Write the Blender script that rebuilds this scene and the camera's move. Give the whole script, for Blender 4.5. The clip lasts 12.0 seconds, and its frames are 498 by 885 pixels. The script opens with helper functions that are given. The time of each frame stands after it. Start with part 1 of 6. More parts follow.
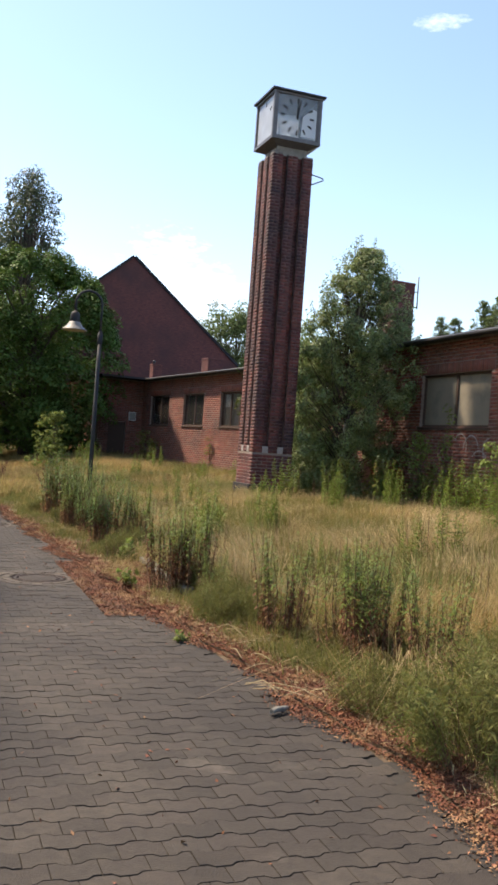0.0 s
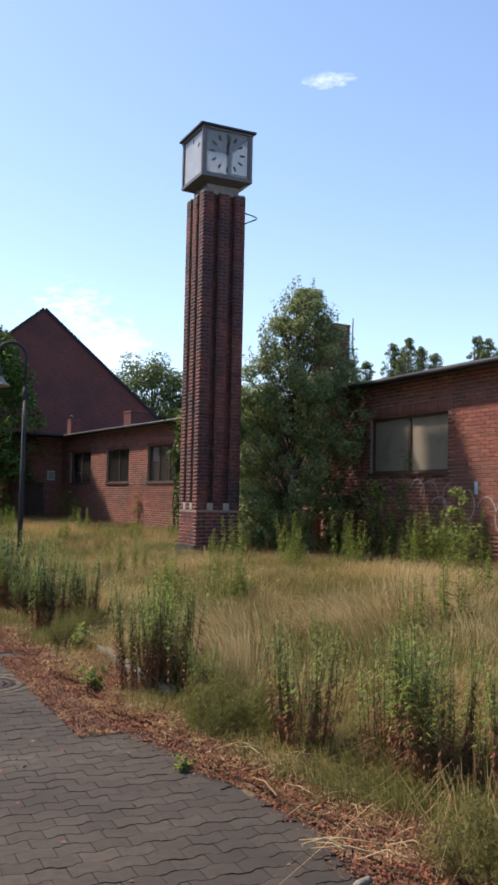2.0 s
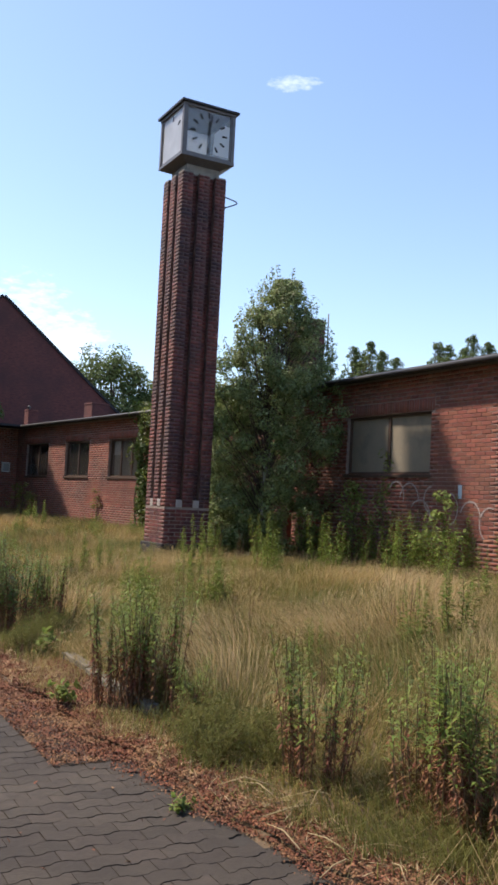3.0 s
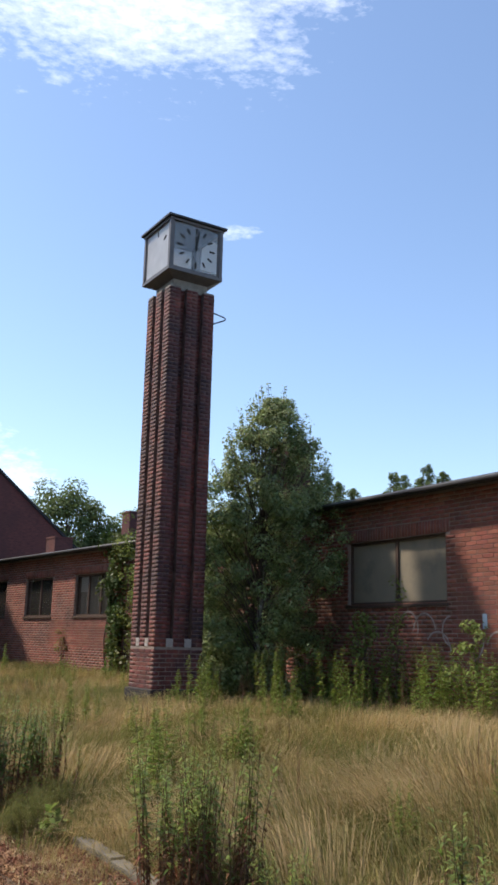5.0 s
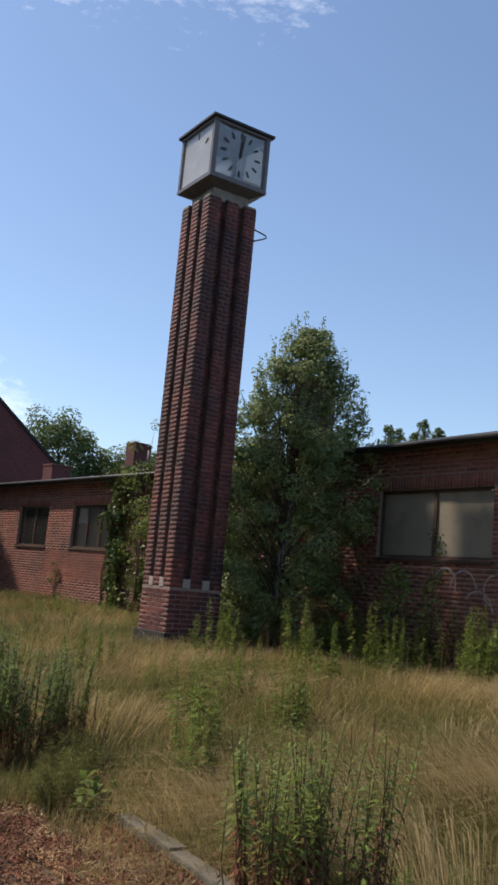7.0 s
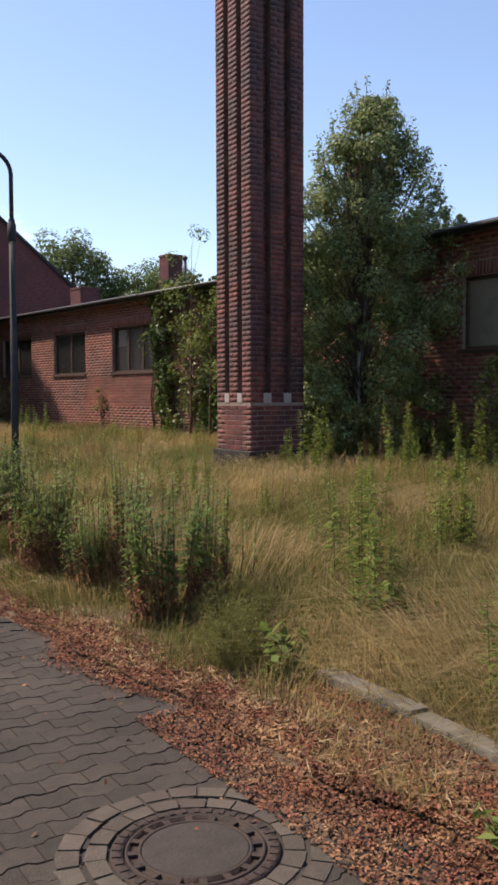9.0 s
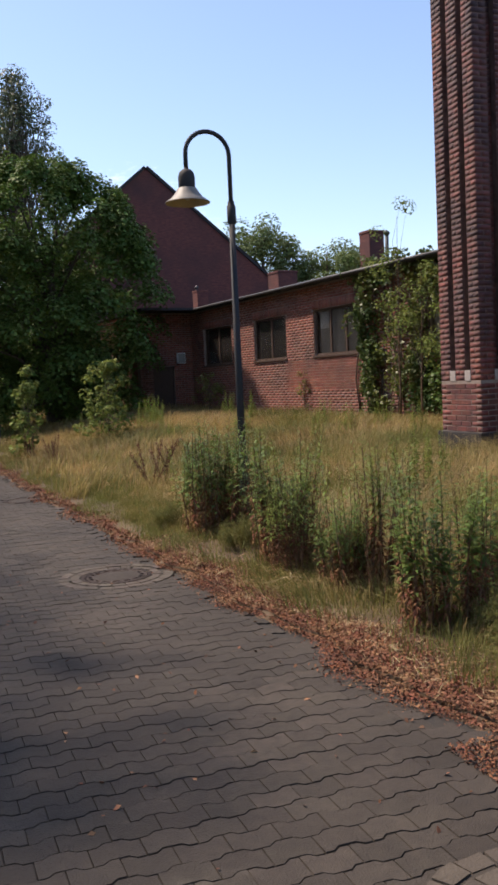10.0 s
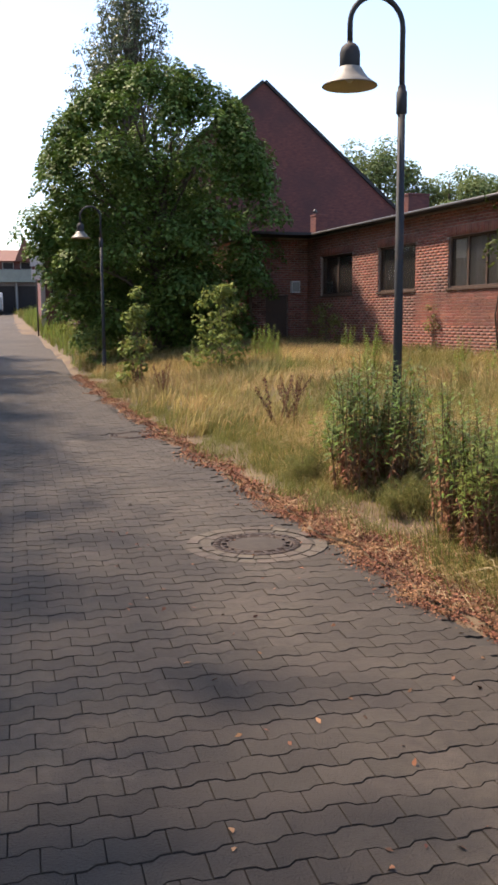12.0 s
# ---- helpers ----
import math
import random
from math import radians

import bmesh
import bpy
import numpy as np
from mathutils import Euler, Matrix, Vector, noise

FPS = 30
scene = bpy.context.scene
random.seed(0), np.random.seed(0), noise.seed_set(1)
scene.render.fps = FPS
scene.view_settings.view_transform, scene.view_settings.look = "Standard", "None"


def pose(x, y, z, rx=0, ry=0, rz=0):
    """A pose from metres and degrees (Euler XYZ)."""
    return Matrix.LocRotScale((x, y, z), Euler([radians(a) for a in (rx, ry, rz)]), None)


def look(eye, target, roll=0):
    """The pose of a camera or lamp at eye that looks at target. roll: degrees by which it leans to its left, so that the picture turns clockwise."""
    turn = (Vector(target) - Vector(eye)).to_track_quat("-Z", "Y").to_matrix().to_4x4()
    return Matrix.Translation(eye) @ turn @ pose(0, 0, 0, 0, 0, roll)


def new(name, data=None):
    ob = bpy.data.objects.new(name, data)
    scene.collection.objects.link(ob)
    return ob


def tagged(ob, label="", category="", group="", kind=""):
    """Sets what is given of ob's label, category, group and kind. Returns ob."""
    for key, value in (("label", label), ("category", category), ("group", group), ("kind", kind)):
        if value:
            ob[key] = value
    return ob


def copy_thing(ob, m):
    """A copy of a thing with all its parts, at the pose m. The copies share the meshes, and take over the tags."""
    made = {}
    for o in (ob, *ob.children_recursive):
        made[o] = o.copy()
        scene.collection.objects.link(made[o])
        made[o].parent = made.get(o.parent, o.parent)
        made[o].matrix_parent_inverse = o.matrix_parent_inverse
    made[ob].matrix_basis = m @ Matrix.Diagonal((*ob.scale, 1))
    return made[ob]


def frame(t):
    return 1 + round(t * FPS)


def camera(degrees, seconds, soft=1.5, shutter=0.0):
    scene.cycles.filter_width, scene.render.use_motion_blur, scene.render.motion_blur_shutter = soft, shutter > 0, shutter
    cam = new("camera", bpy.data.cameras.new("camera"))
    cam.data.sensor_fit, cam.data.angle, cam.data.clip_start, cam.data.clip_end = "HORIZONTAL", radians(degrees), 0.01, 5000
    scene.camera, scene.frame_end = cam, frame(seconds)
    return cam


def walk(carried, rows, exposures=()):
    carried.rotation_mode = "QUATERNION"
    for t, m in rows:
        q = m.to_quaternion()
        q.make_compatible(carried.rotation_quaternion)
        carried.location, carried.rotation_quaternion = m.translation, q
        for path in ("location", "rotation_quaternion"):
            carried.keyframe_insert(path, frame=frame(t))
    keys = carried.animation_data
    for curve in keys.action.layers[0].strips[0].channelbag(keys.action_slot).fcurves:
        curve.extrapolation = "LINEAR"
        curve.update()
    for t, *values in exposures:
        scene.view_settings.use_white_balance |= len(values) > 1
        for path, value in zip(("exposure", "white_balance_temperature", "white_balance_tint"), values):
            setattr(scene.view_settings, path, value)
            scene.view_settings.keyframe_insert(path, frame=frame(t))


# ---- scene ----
cam = camera(31.2, 12.0, soft=3.0)
PATH = [
    (0, (0.306, 0.027, 1.708), (0.870, 1.567, 1.714), 4.1),
    (0.5, (0.276, 0.370, 1.756), (0.898, 1.887, 1.767), -0.5),
    (1, (0.236, 0.829, 1.779), (0.860, 2.344, 1.861), -0.6),
    (1.5, (0.175, 1.256, 1.806), (0.911, 2.716, 1.934), 2.3),
    (2, (0.198, 1.675, 1.820), (0.908, 3.150, 1.924), 1.2),
    (2.5, (0.251, 2.184, 1.782), (0.960, 3.660, 1.875), 2.7),
    (2.7, (0.257, 2.385, 1.780), (1.011, 3.838, 1.878), 3.1),
    (4.3, (0.220, 3.697, 1.664), (1.046, 5.104, 1.828), 1.8),
    (4.5, (0.210, 3.856, 1.649), (1.054, 5.244, 1.879), 0.4),
    (5, (0.183, 4.384, 1.716), (1.025, 5.746, 2.072), 1.4),
    (5.5, (0.235, 4.848, 1.761), (1.050, 6.201, 2.201), 2.8),
    (6, (0.338, 5.254, 1.715), (1.132, 6.603, 2.199), 2.6),
    (6.5, (0.294, 5.669, 1.730), (1.118, 7.032, 2.117), 3.4),
    (6.7, (0.275, 5.801, 1.728), (1.130, 7.157, 2.073), 4.9),
    (8.3, (0.170, 7.162, 1.674), (1.160, 8.468, 1.621), 3.0),
    (8.5, (0.176, 7.300, 1.665), (1.166, 8.608, 1.628), 2.6),
    (9, (0.109, 7.718, 1.689), (0.990, 9.099, 1.602), -0.2),
    (9.5, (-0.028, 8.134, 1.702), (0.782, 9.558, 1.651), -0.3),
    (10, (-0.105, 8.482, 1.705), (0.470, 10.014, 1.593), -2.6),
    (10.5, (-0.054, 9.029, 1.638), (0.401, 10.596, 1.473), -2.6),
    (11, (-0.080, 9.480, 1.625), (0.426, 11.022, 1.392), -1.1),
    (11.5, (-0.103, 9.824, 1.655), (0.307, 11.398, 1.443), -0.6),
    (12, (-0.100, 10.271, 1.638), (0.304, 11.844, 1.410), -0.4),
]
EXPOSURES = ((0.0, 1.00, 7000, 12), (0.4, 0.74, 6750, 13), (1.0, 0.70, 6600, 14), (2.7, 0.73, 6600, 14), (4.5, 0.77, 6550, 12), (5.0, 0.62, 6500, 11), (5.5, 0.31, 6500, 11), (6.1, 0.15, 6500, 11), (6.7, 0.16, 6500, 11), (8.4, 0.60, 6750, 16), (9.5, 0.60, 6750, 17), (10.5, 0.58, 6750, 17), (11.0, 0.88, 6900, 17), (11.5, 1.12, 6950, 17), (12.0, 1.26, 7100, 17))
walk(cam, [(t, look(eye, target, roll)) for t, eye, target, roll in PATH], EXPOSURES)

# ---- world and sun ----
SUN = Vector((-0.39, 0.42, 0.82)).normalized()
world = bpy.data.worlds.new("world")
scene.world = world
world.use_nodes = True
wt = world.node_tree
wt.nodes.clear()


def wn(kind, **values):
    n = wt.nodes.new(kind)
    for k, v in values.items():
        n.inputs[k].default_value = v
    return n


sky = wt.nodes.new("ShaderNodeTexSky")
sky.sky_type = "NISHITA"
sky.sun_disc = False
sky.sun_elevation = math.asin(SUN.z)
sky.sun_rotation = math.atan2(SUN.x, SUN.y)
sky.air_density, sky.dust_density, sky.ozone_density = 1.0, 0.6, 2.2
coord = wt.nodes.new("ShaderNodeTexCoord")
background = wn("ShaderNodeBackground", Strength=0.15)
out = wt.nodes.new("ShaderNodeOutputWorld")
mapping = wt.nodes.new("ShaderNodeMapping")
mapping.inputs["Scale"].default_value = (1.0, 1.0, 2.6)
wt.links.new(coord.outputs["Generated"], mapping.inputs["Vector"])
cloud_noise = wn("ShaderNodeTexNoise", Scale=5.5, Detail=9.0, Roughness=0.62, Distortion=0.35)
wt.links.new(mapping.outputs["Vector"], cloud_noise.inputs["Vector"])
fine_noise = wn("ShaderNodeTexNoise", Scale=58.0, Detail=5.0, Roughness=0.65)
wt.links.new(mapping.outputs["Vector"], fine_noise.inputs["Vector"])


def wmath(op, a, b=0.0, c=None):
    n = wt.nodes.new("ShaderNodeMath")
    n.operation = op
    for i, v in enumerate((a, b) if c is None else (a, b, c)):
        if isinstance(v, (int, float)):
            n.inputs[i].default_value = v
        else:
            wt.links.new(v, n.inputs[i])
    return n.outputs[0]


def toward(direction, near, far):
    """1 close to a direction, 0 away from it."""
    d = wt.nodes.new("ShaderNodeVectorMath")
    d.operation = "DOT_PRODUCT"
    wt.links.new(coord.outputs["Generated"], d.inputs[0])
    d.inputs[1].default_value = Vector(direction).normalized()
    r = wt.nodes.new("ShaderNodeMapRange")
    r.interpolation_type = "SMOOTHSTEP"
    wt.links.new(d.outputs["Value"], r.inputs["Value"])
    r.inputs["From Min"].default_value = math.cos(radians(far))
    r.inputs["From Max"].default_value = math.cos(radians(near))
    return r.outputs["Result"]


# a sheet of broken cirrus high up, a low bank over the gable, and thin wisps
high = toward((0.21, 0.60, 0.78), 7, 23.5)
bank = toward((0.25, 0.955, 0.145), 0.5, 7.0)


def along(direction):
    d = wt.nodes.new("ShaderNodeVectorMath")
    d.operation = "DOT_PRODUCT"
    wt.links.new(coord.outputs["Generated"], d.inputs[0])
    d.inputs[1].default_value = direction
    return d.outputs["Value"]


across = wmath("DIVIDE", along((0.861, -0.508, 0.0)), 0.046)
upward = wmath("DIVIDE", along((-0.220, -0.375, 0.900)), 0.013)
wisp = wmath("MAXIMUM", wmath("SUBTRACT", 1.0, wmath("ADD", wmath("MULTIPLY", across, across), wmath("MULTIPLY", upward, upward))), 0.0)
amount = wmath("MAXIMUM", wmath("MULTIPLY", high, 1.04), wmath("MAXIMUM", wmath("MULTIPLY", bank, 0.66), wmath("MULTIPLY", wisp, 0.72)))
broken = wmath("ADD", wmath("MULTIPLY", cloud_noise.outputs["Fac"], 0.62), wmath("MULTIPLY", fine_noise.outputs["Fac"], 0.50))
mask = wmath("MULTIPLY", wmath("SUBTRACT", wmath("ADD", broken, wmath("MULTIPLY", amount, 0.52)), 0.80), 1.7)
mask_out = wt.nodes.new("ShaderNodeClamp")
wt.links.new(mask, mask_out.inputs["Value"])
veil = wmath("MULTIPLY", mask_out.outputs[0], 0.85)
mix = wt.nodes.new("ShaderNodeMix")
mix.data_type = "RGBA"
wt.links.new(veil, mix.inputs["Factor"])
wt.links.new(sky.outputs["Color"], mix.inputs[6])
mix.inputs[7].default_value = (9.5, 9.7, 10.2, 1)
wt.links.new(mix.outputs[2], background.inputs["Color"])
wt.links.new(background.outputs[0], out.inputs["Surface"])

sun_data = bpy.data.lights.new("sun", "SUN")
sun_data.energy, sun_data.angle, sun_data.color = 4.4, radians(2.2), (1.0, 0.88, 0.72)
sun_lamp = new("sun", sun_data)
sun_lamp.matrix_world = look(SUN * 60, (0, 0, 0))


# ---- materials ----
def material(name, base, other=None, rough=0.85, metal=0.0, scale=6.0, detail=6.0, bump=0.3, bump_scale=60.0, spread=0.5,
             vary="", vary_amount=0.25, third=None, third_scale=0.8, third_at=0.55, third_width=0.12, translucent=0.0, stretch=(1, 1, 1), spec=0.4, hue=0.07, fourth=None, fourth_scale=0.4, fourth_at=0.66):
    """A surface with two scales of variation: broad stains (third) and grain (other), and a hue that varies from piece to piece."""
    m = bpy.data.materials.new(name)
    m.use_nodes = True
    t = m.node_tree
    other = other or tuple(0.7 * v for v in base)
    base, other, third, fourth = (tuple(0.86 * v for v in c) if c else c for c in (base, other, third, fourth))
    b = t.nodes["Principled BSDF"]
    b.inputs["Roughness"].default_value = rough
    b.inputs["Metallic"].default_value = metal
    b.inputs["Specular IOR Level"].default_value = spec
    geo = t.nodes.new("ShaderNodeNewGeometry")
    mp = t.nodes.new("ShaderNodeMapping")
    mp.inputs["Scale"].default_value = stretch
    t.links.new(geo.outputs["Position"], mp.inputs["Vector"])
    n = t.nodes.new("ShaderNodeTexNoise")
    n.inputs["Scale"].default_value, n.inputs["Detail"].default_value, n.inputs["Roughness"].default_value = scale, detail, 0.65
    t.links.new(mp.outputs["Vector"], n.inputs["Vector"])
    ramp = t.nodes.new("ShaderNodeMapRange")
    ramp.inputs["From Min"].default_value, ramp.inputs["From Max"].default_value = 0.5 - spread / 2, 0.5 + spread / 2
    t.links.new(n.outputs["Fac"], ramp.inputs["Value"])

    def blend(fac, a, c):
        x = t.nodes.new("ShaderNodeMix")
        x.data_type = "RGBA"
        t.links.new(fac, x.inputs["Factor"])
        for i, v in ((6, a), (7, c)):
            if isinstance(v, tuple):
                x.inputs[i].default_value = (*v, 1)
            else:
                t.links.new(v, x.inputs[i])
        return x.outputs[2]

    colour = blend(ramp.outputs[0], base, other)
    if third:
        n3 = t.nodes.new("ShaderNodeTexNoise")
        n3.inputs["Scale"].default_value, n3.inputs["Detail"].default_value, n3.inputs["Roughness"].default_value = third_scale, 5, 0.6
        t.links.new(geo.outputs["Position"], n3.inputs["Vector"])
        r3 = t.nodes.new("ShaderNodeMapRange")
        r3.inputs["From Min"].default_value, r3.inputs["From Max"].default_value = third_at - third_width, third_at + third_width
        t.links.new(n3.outputs["Fac"], r3.inputs["Value"])
        colour = blend(r3.outputs[0], colour, third)
    if fourth:
        n4 = t.nodes.new("ShaderNodeTexNoise")
        n4.inputs["Scale"].default_value, n4.inputs["Detail"].default_value, n4.inputs["Roughness"].default_value = fourth_scale, 8, 0.7
        t.links.new(geo.outputs["Position"], n4.inputs["Vector"])
        r4 = t.nodes.new("ShaderNodeMapRange")
        r4.inputs["From Min"].default_value, r4.inputs["From Max"].default_value = fourth_at - 0.07, fourth_at + 0.1
        t.links.new(n4.outputs["Fac"], r4.inputs["Value"])
        colour = blend(r4.outputs[0], colour, fourth)
    if vary:
        h = t.nodes.new("ShaderNodeHueSaturation")
        if vary == "object":
            src = t.nodes.new("ShaderNodeObjectInfo").outputs["Random"]
        else:
            src = geo.outputs["Random Per Island"]
        r = t.nodes.new("ShaderNodeMapRange")
        r.inputs["To Min"].default_value, r.inputs["To Max"].default_value = 1 - vary_amount, 1 + vary_amount
        t.links.new(src, r.inputs["Value"])
        t.links.new(r.outputs[0], h.inputs["Value"])
        w = t.nodes.new("ShaderNodeTexWhiteNoise")
        w.noise_dimensions = "1D"
        t.links.new(src, w.inputs["W"])
        r2 = t.nodes.new("ShaderNodeMapRange")
        r2.inputs["To Min"].default_value, r2.inputs["To Max"].default_value = 0.5 - vary_amount * hue, 0.5 + vary_amount * hue
        t.links.new(w.outputs["Value"], r2.inputs["Value"])
        t.links.new(r2.outputs[0], h.inputs["Hue"])
        t.links.new(colour, h.inputs["Color"])
        colour = h.outputs["Color"]
    t.links.new(colour, b.inputs["Base Color"])
    if bump:
        nb = t.nodes.new("ShaderNodeTexNoise")
        nb.inputs["Scale"].default_value, nb.inputs["Detail"].default_value = bump_scale, 6
        t.links.new(mp.outputs["Vector"], nb.inputs["Vector"])
        bp = t.nodes.new("ShaderNodeBump")
        bp.inputs["Strength"].default_value, bp.inputs["Distance"].default_value = bump, 0.01
        t.links.new(nb.outputs["Fac"], bp.inputs["Height"])
        t.links.new(bp.outputs[0], b.inputs["Normal"])
    if translucent:
        tr = t.nodes.new("ShaderNodeBsdfTranslucent")
        t.links.new(colour, tr.inputs["Color"])
        ms = t.nodes.new("ShaderNodeMixShader")
        ms.inputs[0].default_value = translucent
        t.links.new(b.outputs[0], ms.inputs[1])
        t.links.new(tr.outputs[0], ms.inputs[2])
        t.links.new(ms.outputs[0], t.nodes["Material Output"].inputs["Surface"])
    return m


BRICK = material("brick_red", (0.315, 0.104, 0.067), (0.18, 0.062, 0.047), hue=0.03, vary="island", vary_amount=0.24, third=(0.13, 0.062, 0.05), third_scale=0.7, third_at=0.60, fourth=(0.33, 0.16, 0.11), fourth_scale=1.3, fourth_at=0.64, scale=9, bump=0.2, bump_scale=60)
BRICK_PIECE = material("brick_red_single", (0.315, 0.104, 0.067), (0.18, 0.062, 0.047), hue=0.03, vary="object", vary_amount=0.24, third=(0.13, 0.062, 0.05), third_scale=0.7, third_at=0.60, fourth=(0.33, 0.16, 0.11), fourth_scale=1.3, fourth_at=0.64, scale=9, bump=0.2, bump_scale=60)
CLINKER = material("brick_clinker", (0.25, 0.07, 0.052), (0.092, 0.031, 0.031), hue=0.03, vary="island", vary_amount=0.2, third=(0.05, 0.027, 0.032), third_scale=1.3, third_at=0.50, fourth=(0.31, 0.11, 0.08), fourth_scale=1.9, fourth_at=0.67, scale=5, spread=0.35, bump=0.2, bump_scale=60, rough=0.75)
CLINKER_PIECE = material("brick_clinker_single", (0.25, 0.07, 0.052), (0.092, 0.031, 0.031), hue=0.03, vary="object", vary_amount=0.2, third=(0.05, 0.027, 0.032), third_scale=1.3, third_at=0.50, fourth=(0.31, 0.11, 0.08), fourth_scale=1.9, fourth_at=0.67, scale=5, spread=0.35, bump=0.2, bump_scale=60, rough=0.75)
MORTAR = material("mortar", (0.34, 0.275, 0.24), (0.20, 0.15, 0.13), scale=14, bump=0.5)
MORTAR_DARK = material("dark_mortar", (0.21, 0.135, 0.115), (0.08, 0.05, 0.046), scale=6, spread=0.35, bump=0.5)
GABLE = material("weathered_brick", (0.215, 0.075, 0.062), (0.11, 0.04, 0.042), scale=4.5, spread=0.35, third=(0.10, 0.045, 0.045), third_scale=0.5, bump=0.6, bump_scale=14, stretch=(1, 1, 3.5))
STONE = material("pale_stone", (0.42, 0.38, 0.36), (0.33, 0.29, 0.28), scale=12)
PLINTH = material("dark_plinth", (0.036, 0.031, 0.031), (0.02, 0.018, 0.019), scale=7)
KERB = material("weathered_kerb", (0.22, 0.20, 0.165), (0.13, 0.115, 0.09), scale=7, third=(0.08, 0.075, 0.055), third_scale=3.0, bump=0.8)
CONCRETE = material("concrete", (0.33, 0.31, 0.27), (0.22, 0.205, 0.18), scale=8, third=(0.15, 0.14, 0.12), third_scale=2.0, bump=0.6)
PAVER = material("paver", (0.072, 0.058, 0.045), (0.046, 0.037, 0.030), vary="island", vary_amount=0.17, scale=16, spread=0.34, third=(0.036, 0.029, 0.024), third_scale=0.6, third_at=0.53, hue=0.03, fourth=(0.14, 0.118, 0.094), fourth_scale=0.7, fourth_at=0.67, bump=0.7, bump_scale=110, rough=0.8, spec=0.3)
PAVER_PIECE = material("paver_single", (0.072, 0.058, 0.045), (0.046, 0.037, 0.030), vary="object", vary_amount=0.17, scale=16, spread=0.34, third=(0.036, 0.029, 0.024), third_scale=0.6, third_at=0.53, hue=0.03, fourth=(0.14, 0.118, 0.094), fourth_scale=0.7, fourth_at=0.67, bump=0.7, bump_scale=110, rough=0.8, spec=0.3)
SETT = material("cut_paving_stone", (0.115, 0.094, 0.074), (0.07, 0.057, 0.046), vary="object", vary_amount=0.2, scale=9, bump=0.7, bump_scale=90, rough=0.85, spec=0.3)
SAND = material("joint_sand", (0.045, 0.038, 0.032), (0.028, 0.024, 0.02), scale=20)
SOIL = material("soil", (0.13, 0.08, 0.045), (0.075, 0.05, 0.032), scale=5, third=(0.16, 0.115, 0.06), third_scale=0.6, bump=0.8, bump_scale=40)
LITTER = material("leaf_litter", (0.245, 0.09, 0.043), (0.12, 0.05, 0.03), hue=0.022, vary="island", vary_amount=0.6, scale=3, bump=0.0, third=(0.34, 0.20, 0.10), third_scale=3.5, third_at=0.58, third_width=0.1)
STRAW = material("dry_straw", (0.46, 0.37, 0.22), (0.36, 0.27, 0.14), vary="island", vary_amount=0.3, scale=3, bump=0.0)
GRASS = material("grass", (0.43, 0.315, 0.14), (0.325, 0.24, 0.095), vary="island", vary_amount=0.35, scale=1.3, spread=0.3, third=(0.165, 0.165, 0.05), third_scale=0.5, third_at=0.53, third_width=0.09, bump=0.0, translucent=0.4, rough=0.7, spec=0.25)
GRASS_GREEN = material("grass_green", (0.145, 0.16, 0.042), (0.205, 0.195, 0.06), vary="island", vary_amount=0.35, scale=1.6, spread=0.4, bump=0.0, translucent=0.4, rough=0.7, spec=0.25)
WEED = material("weed_leaf", (0.15, 0.225, 0.04), (0.21, 0.265, 0.055), vary="island", vary_amount=0.35, scale=4, bump=0.0, translucent=0.35, rough=0.6)
WEED_DARK = material("weed_leaf_dark", (0.10, 0.165, 0.03), (0.14, 0.205, 0.04), vary="island", vary_amount=0.35, scale=4, bump=0.0, translucent=0.3, rough=0.6)
WEED_DRY = material("weed_leaf_dry", (0.24, 0.105, 0.05), (0.16, 0.07, 0.038), vary="island", vary_amount=0.4, scale=4, bump=0.0, translucent=0.2)
STEM = material("weed_stem", (0.13, 0.095, 0.05), (0.16, 0.085, 0.05), scale=3, bump=0.0)
DOCK = material("dock_seed", (0.15, 0.062, 0.032), (0.10, 0.045, 0.028), vary="island", vary_amount=0.3, bump=0.0)
MAPLE = material("maple_leaf", (0.078, 0.145, 0.034), (0.125, 0.195, 0.042), vary="island", vary_amount=0.35, scale=0.8, bump=0.0, translucent=0.22, rough=0.6, spec=0.18)
BIRCH = material("birch_leaf", (0.18, 0.25, 0.085), (0.28, 0.33, 0.15), vary="island", vary_amount=0.45, scale=1.0, bump=0.0, translucent=0.4, rough=0.5, spec=0.4)
BIRCH_FAR = material("tall_birch_leaf", (0.075, 0.10, 0.05), (0.10, 0.13, 0.068), vary="island", vary_amount=0.3, scale=1.0, bump=0.0, translucent=0.3, rough=0.5)
FAR_LEAF = material("far_leaf", (0.115, 0.165, 0.055), (0.155, 0.20, 0.075), vary="island", vary_amount=0.35, scale=0.5, bump=0.0, translucent=0.3)
IVY = material("creeper_leaf", (0.05, 0.085, 0.025), (0.08, 0.13, 0.035), vary="island", vary_amount=0.4, scale=1.2, bump=0.0, translucent=0.3, third=(0.17, 0.19, 0.05), third_scale=0.7, third_at=0.55, rough=0.5)
ROBINIA = material("robinia_leaf", (0.16, 0.215, 0.05), (0.21, 0.25, 0.065), vary="island", vary_amount=0.3, bump=0.0, translucent=0.4)
BARK = material("bark", (0.12, 0.095, 0.075), (0.07, 0.055, 0.045), scale=9, bump=0.8, bump_scale=30)
BIRCH_BARK = material("birch_bark", (0.45, 0.42, 0.38), (0.12, 0.10, 0.09), scale=5, spread=0.25, bump=0.4)
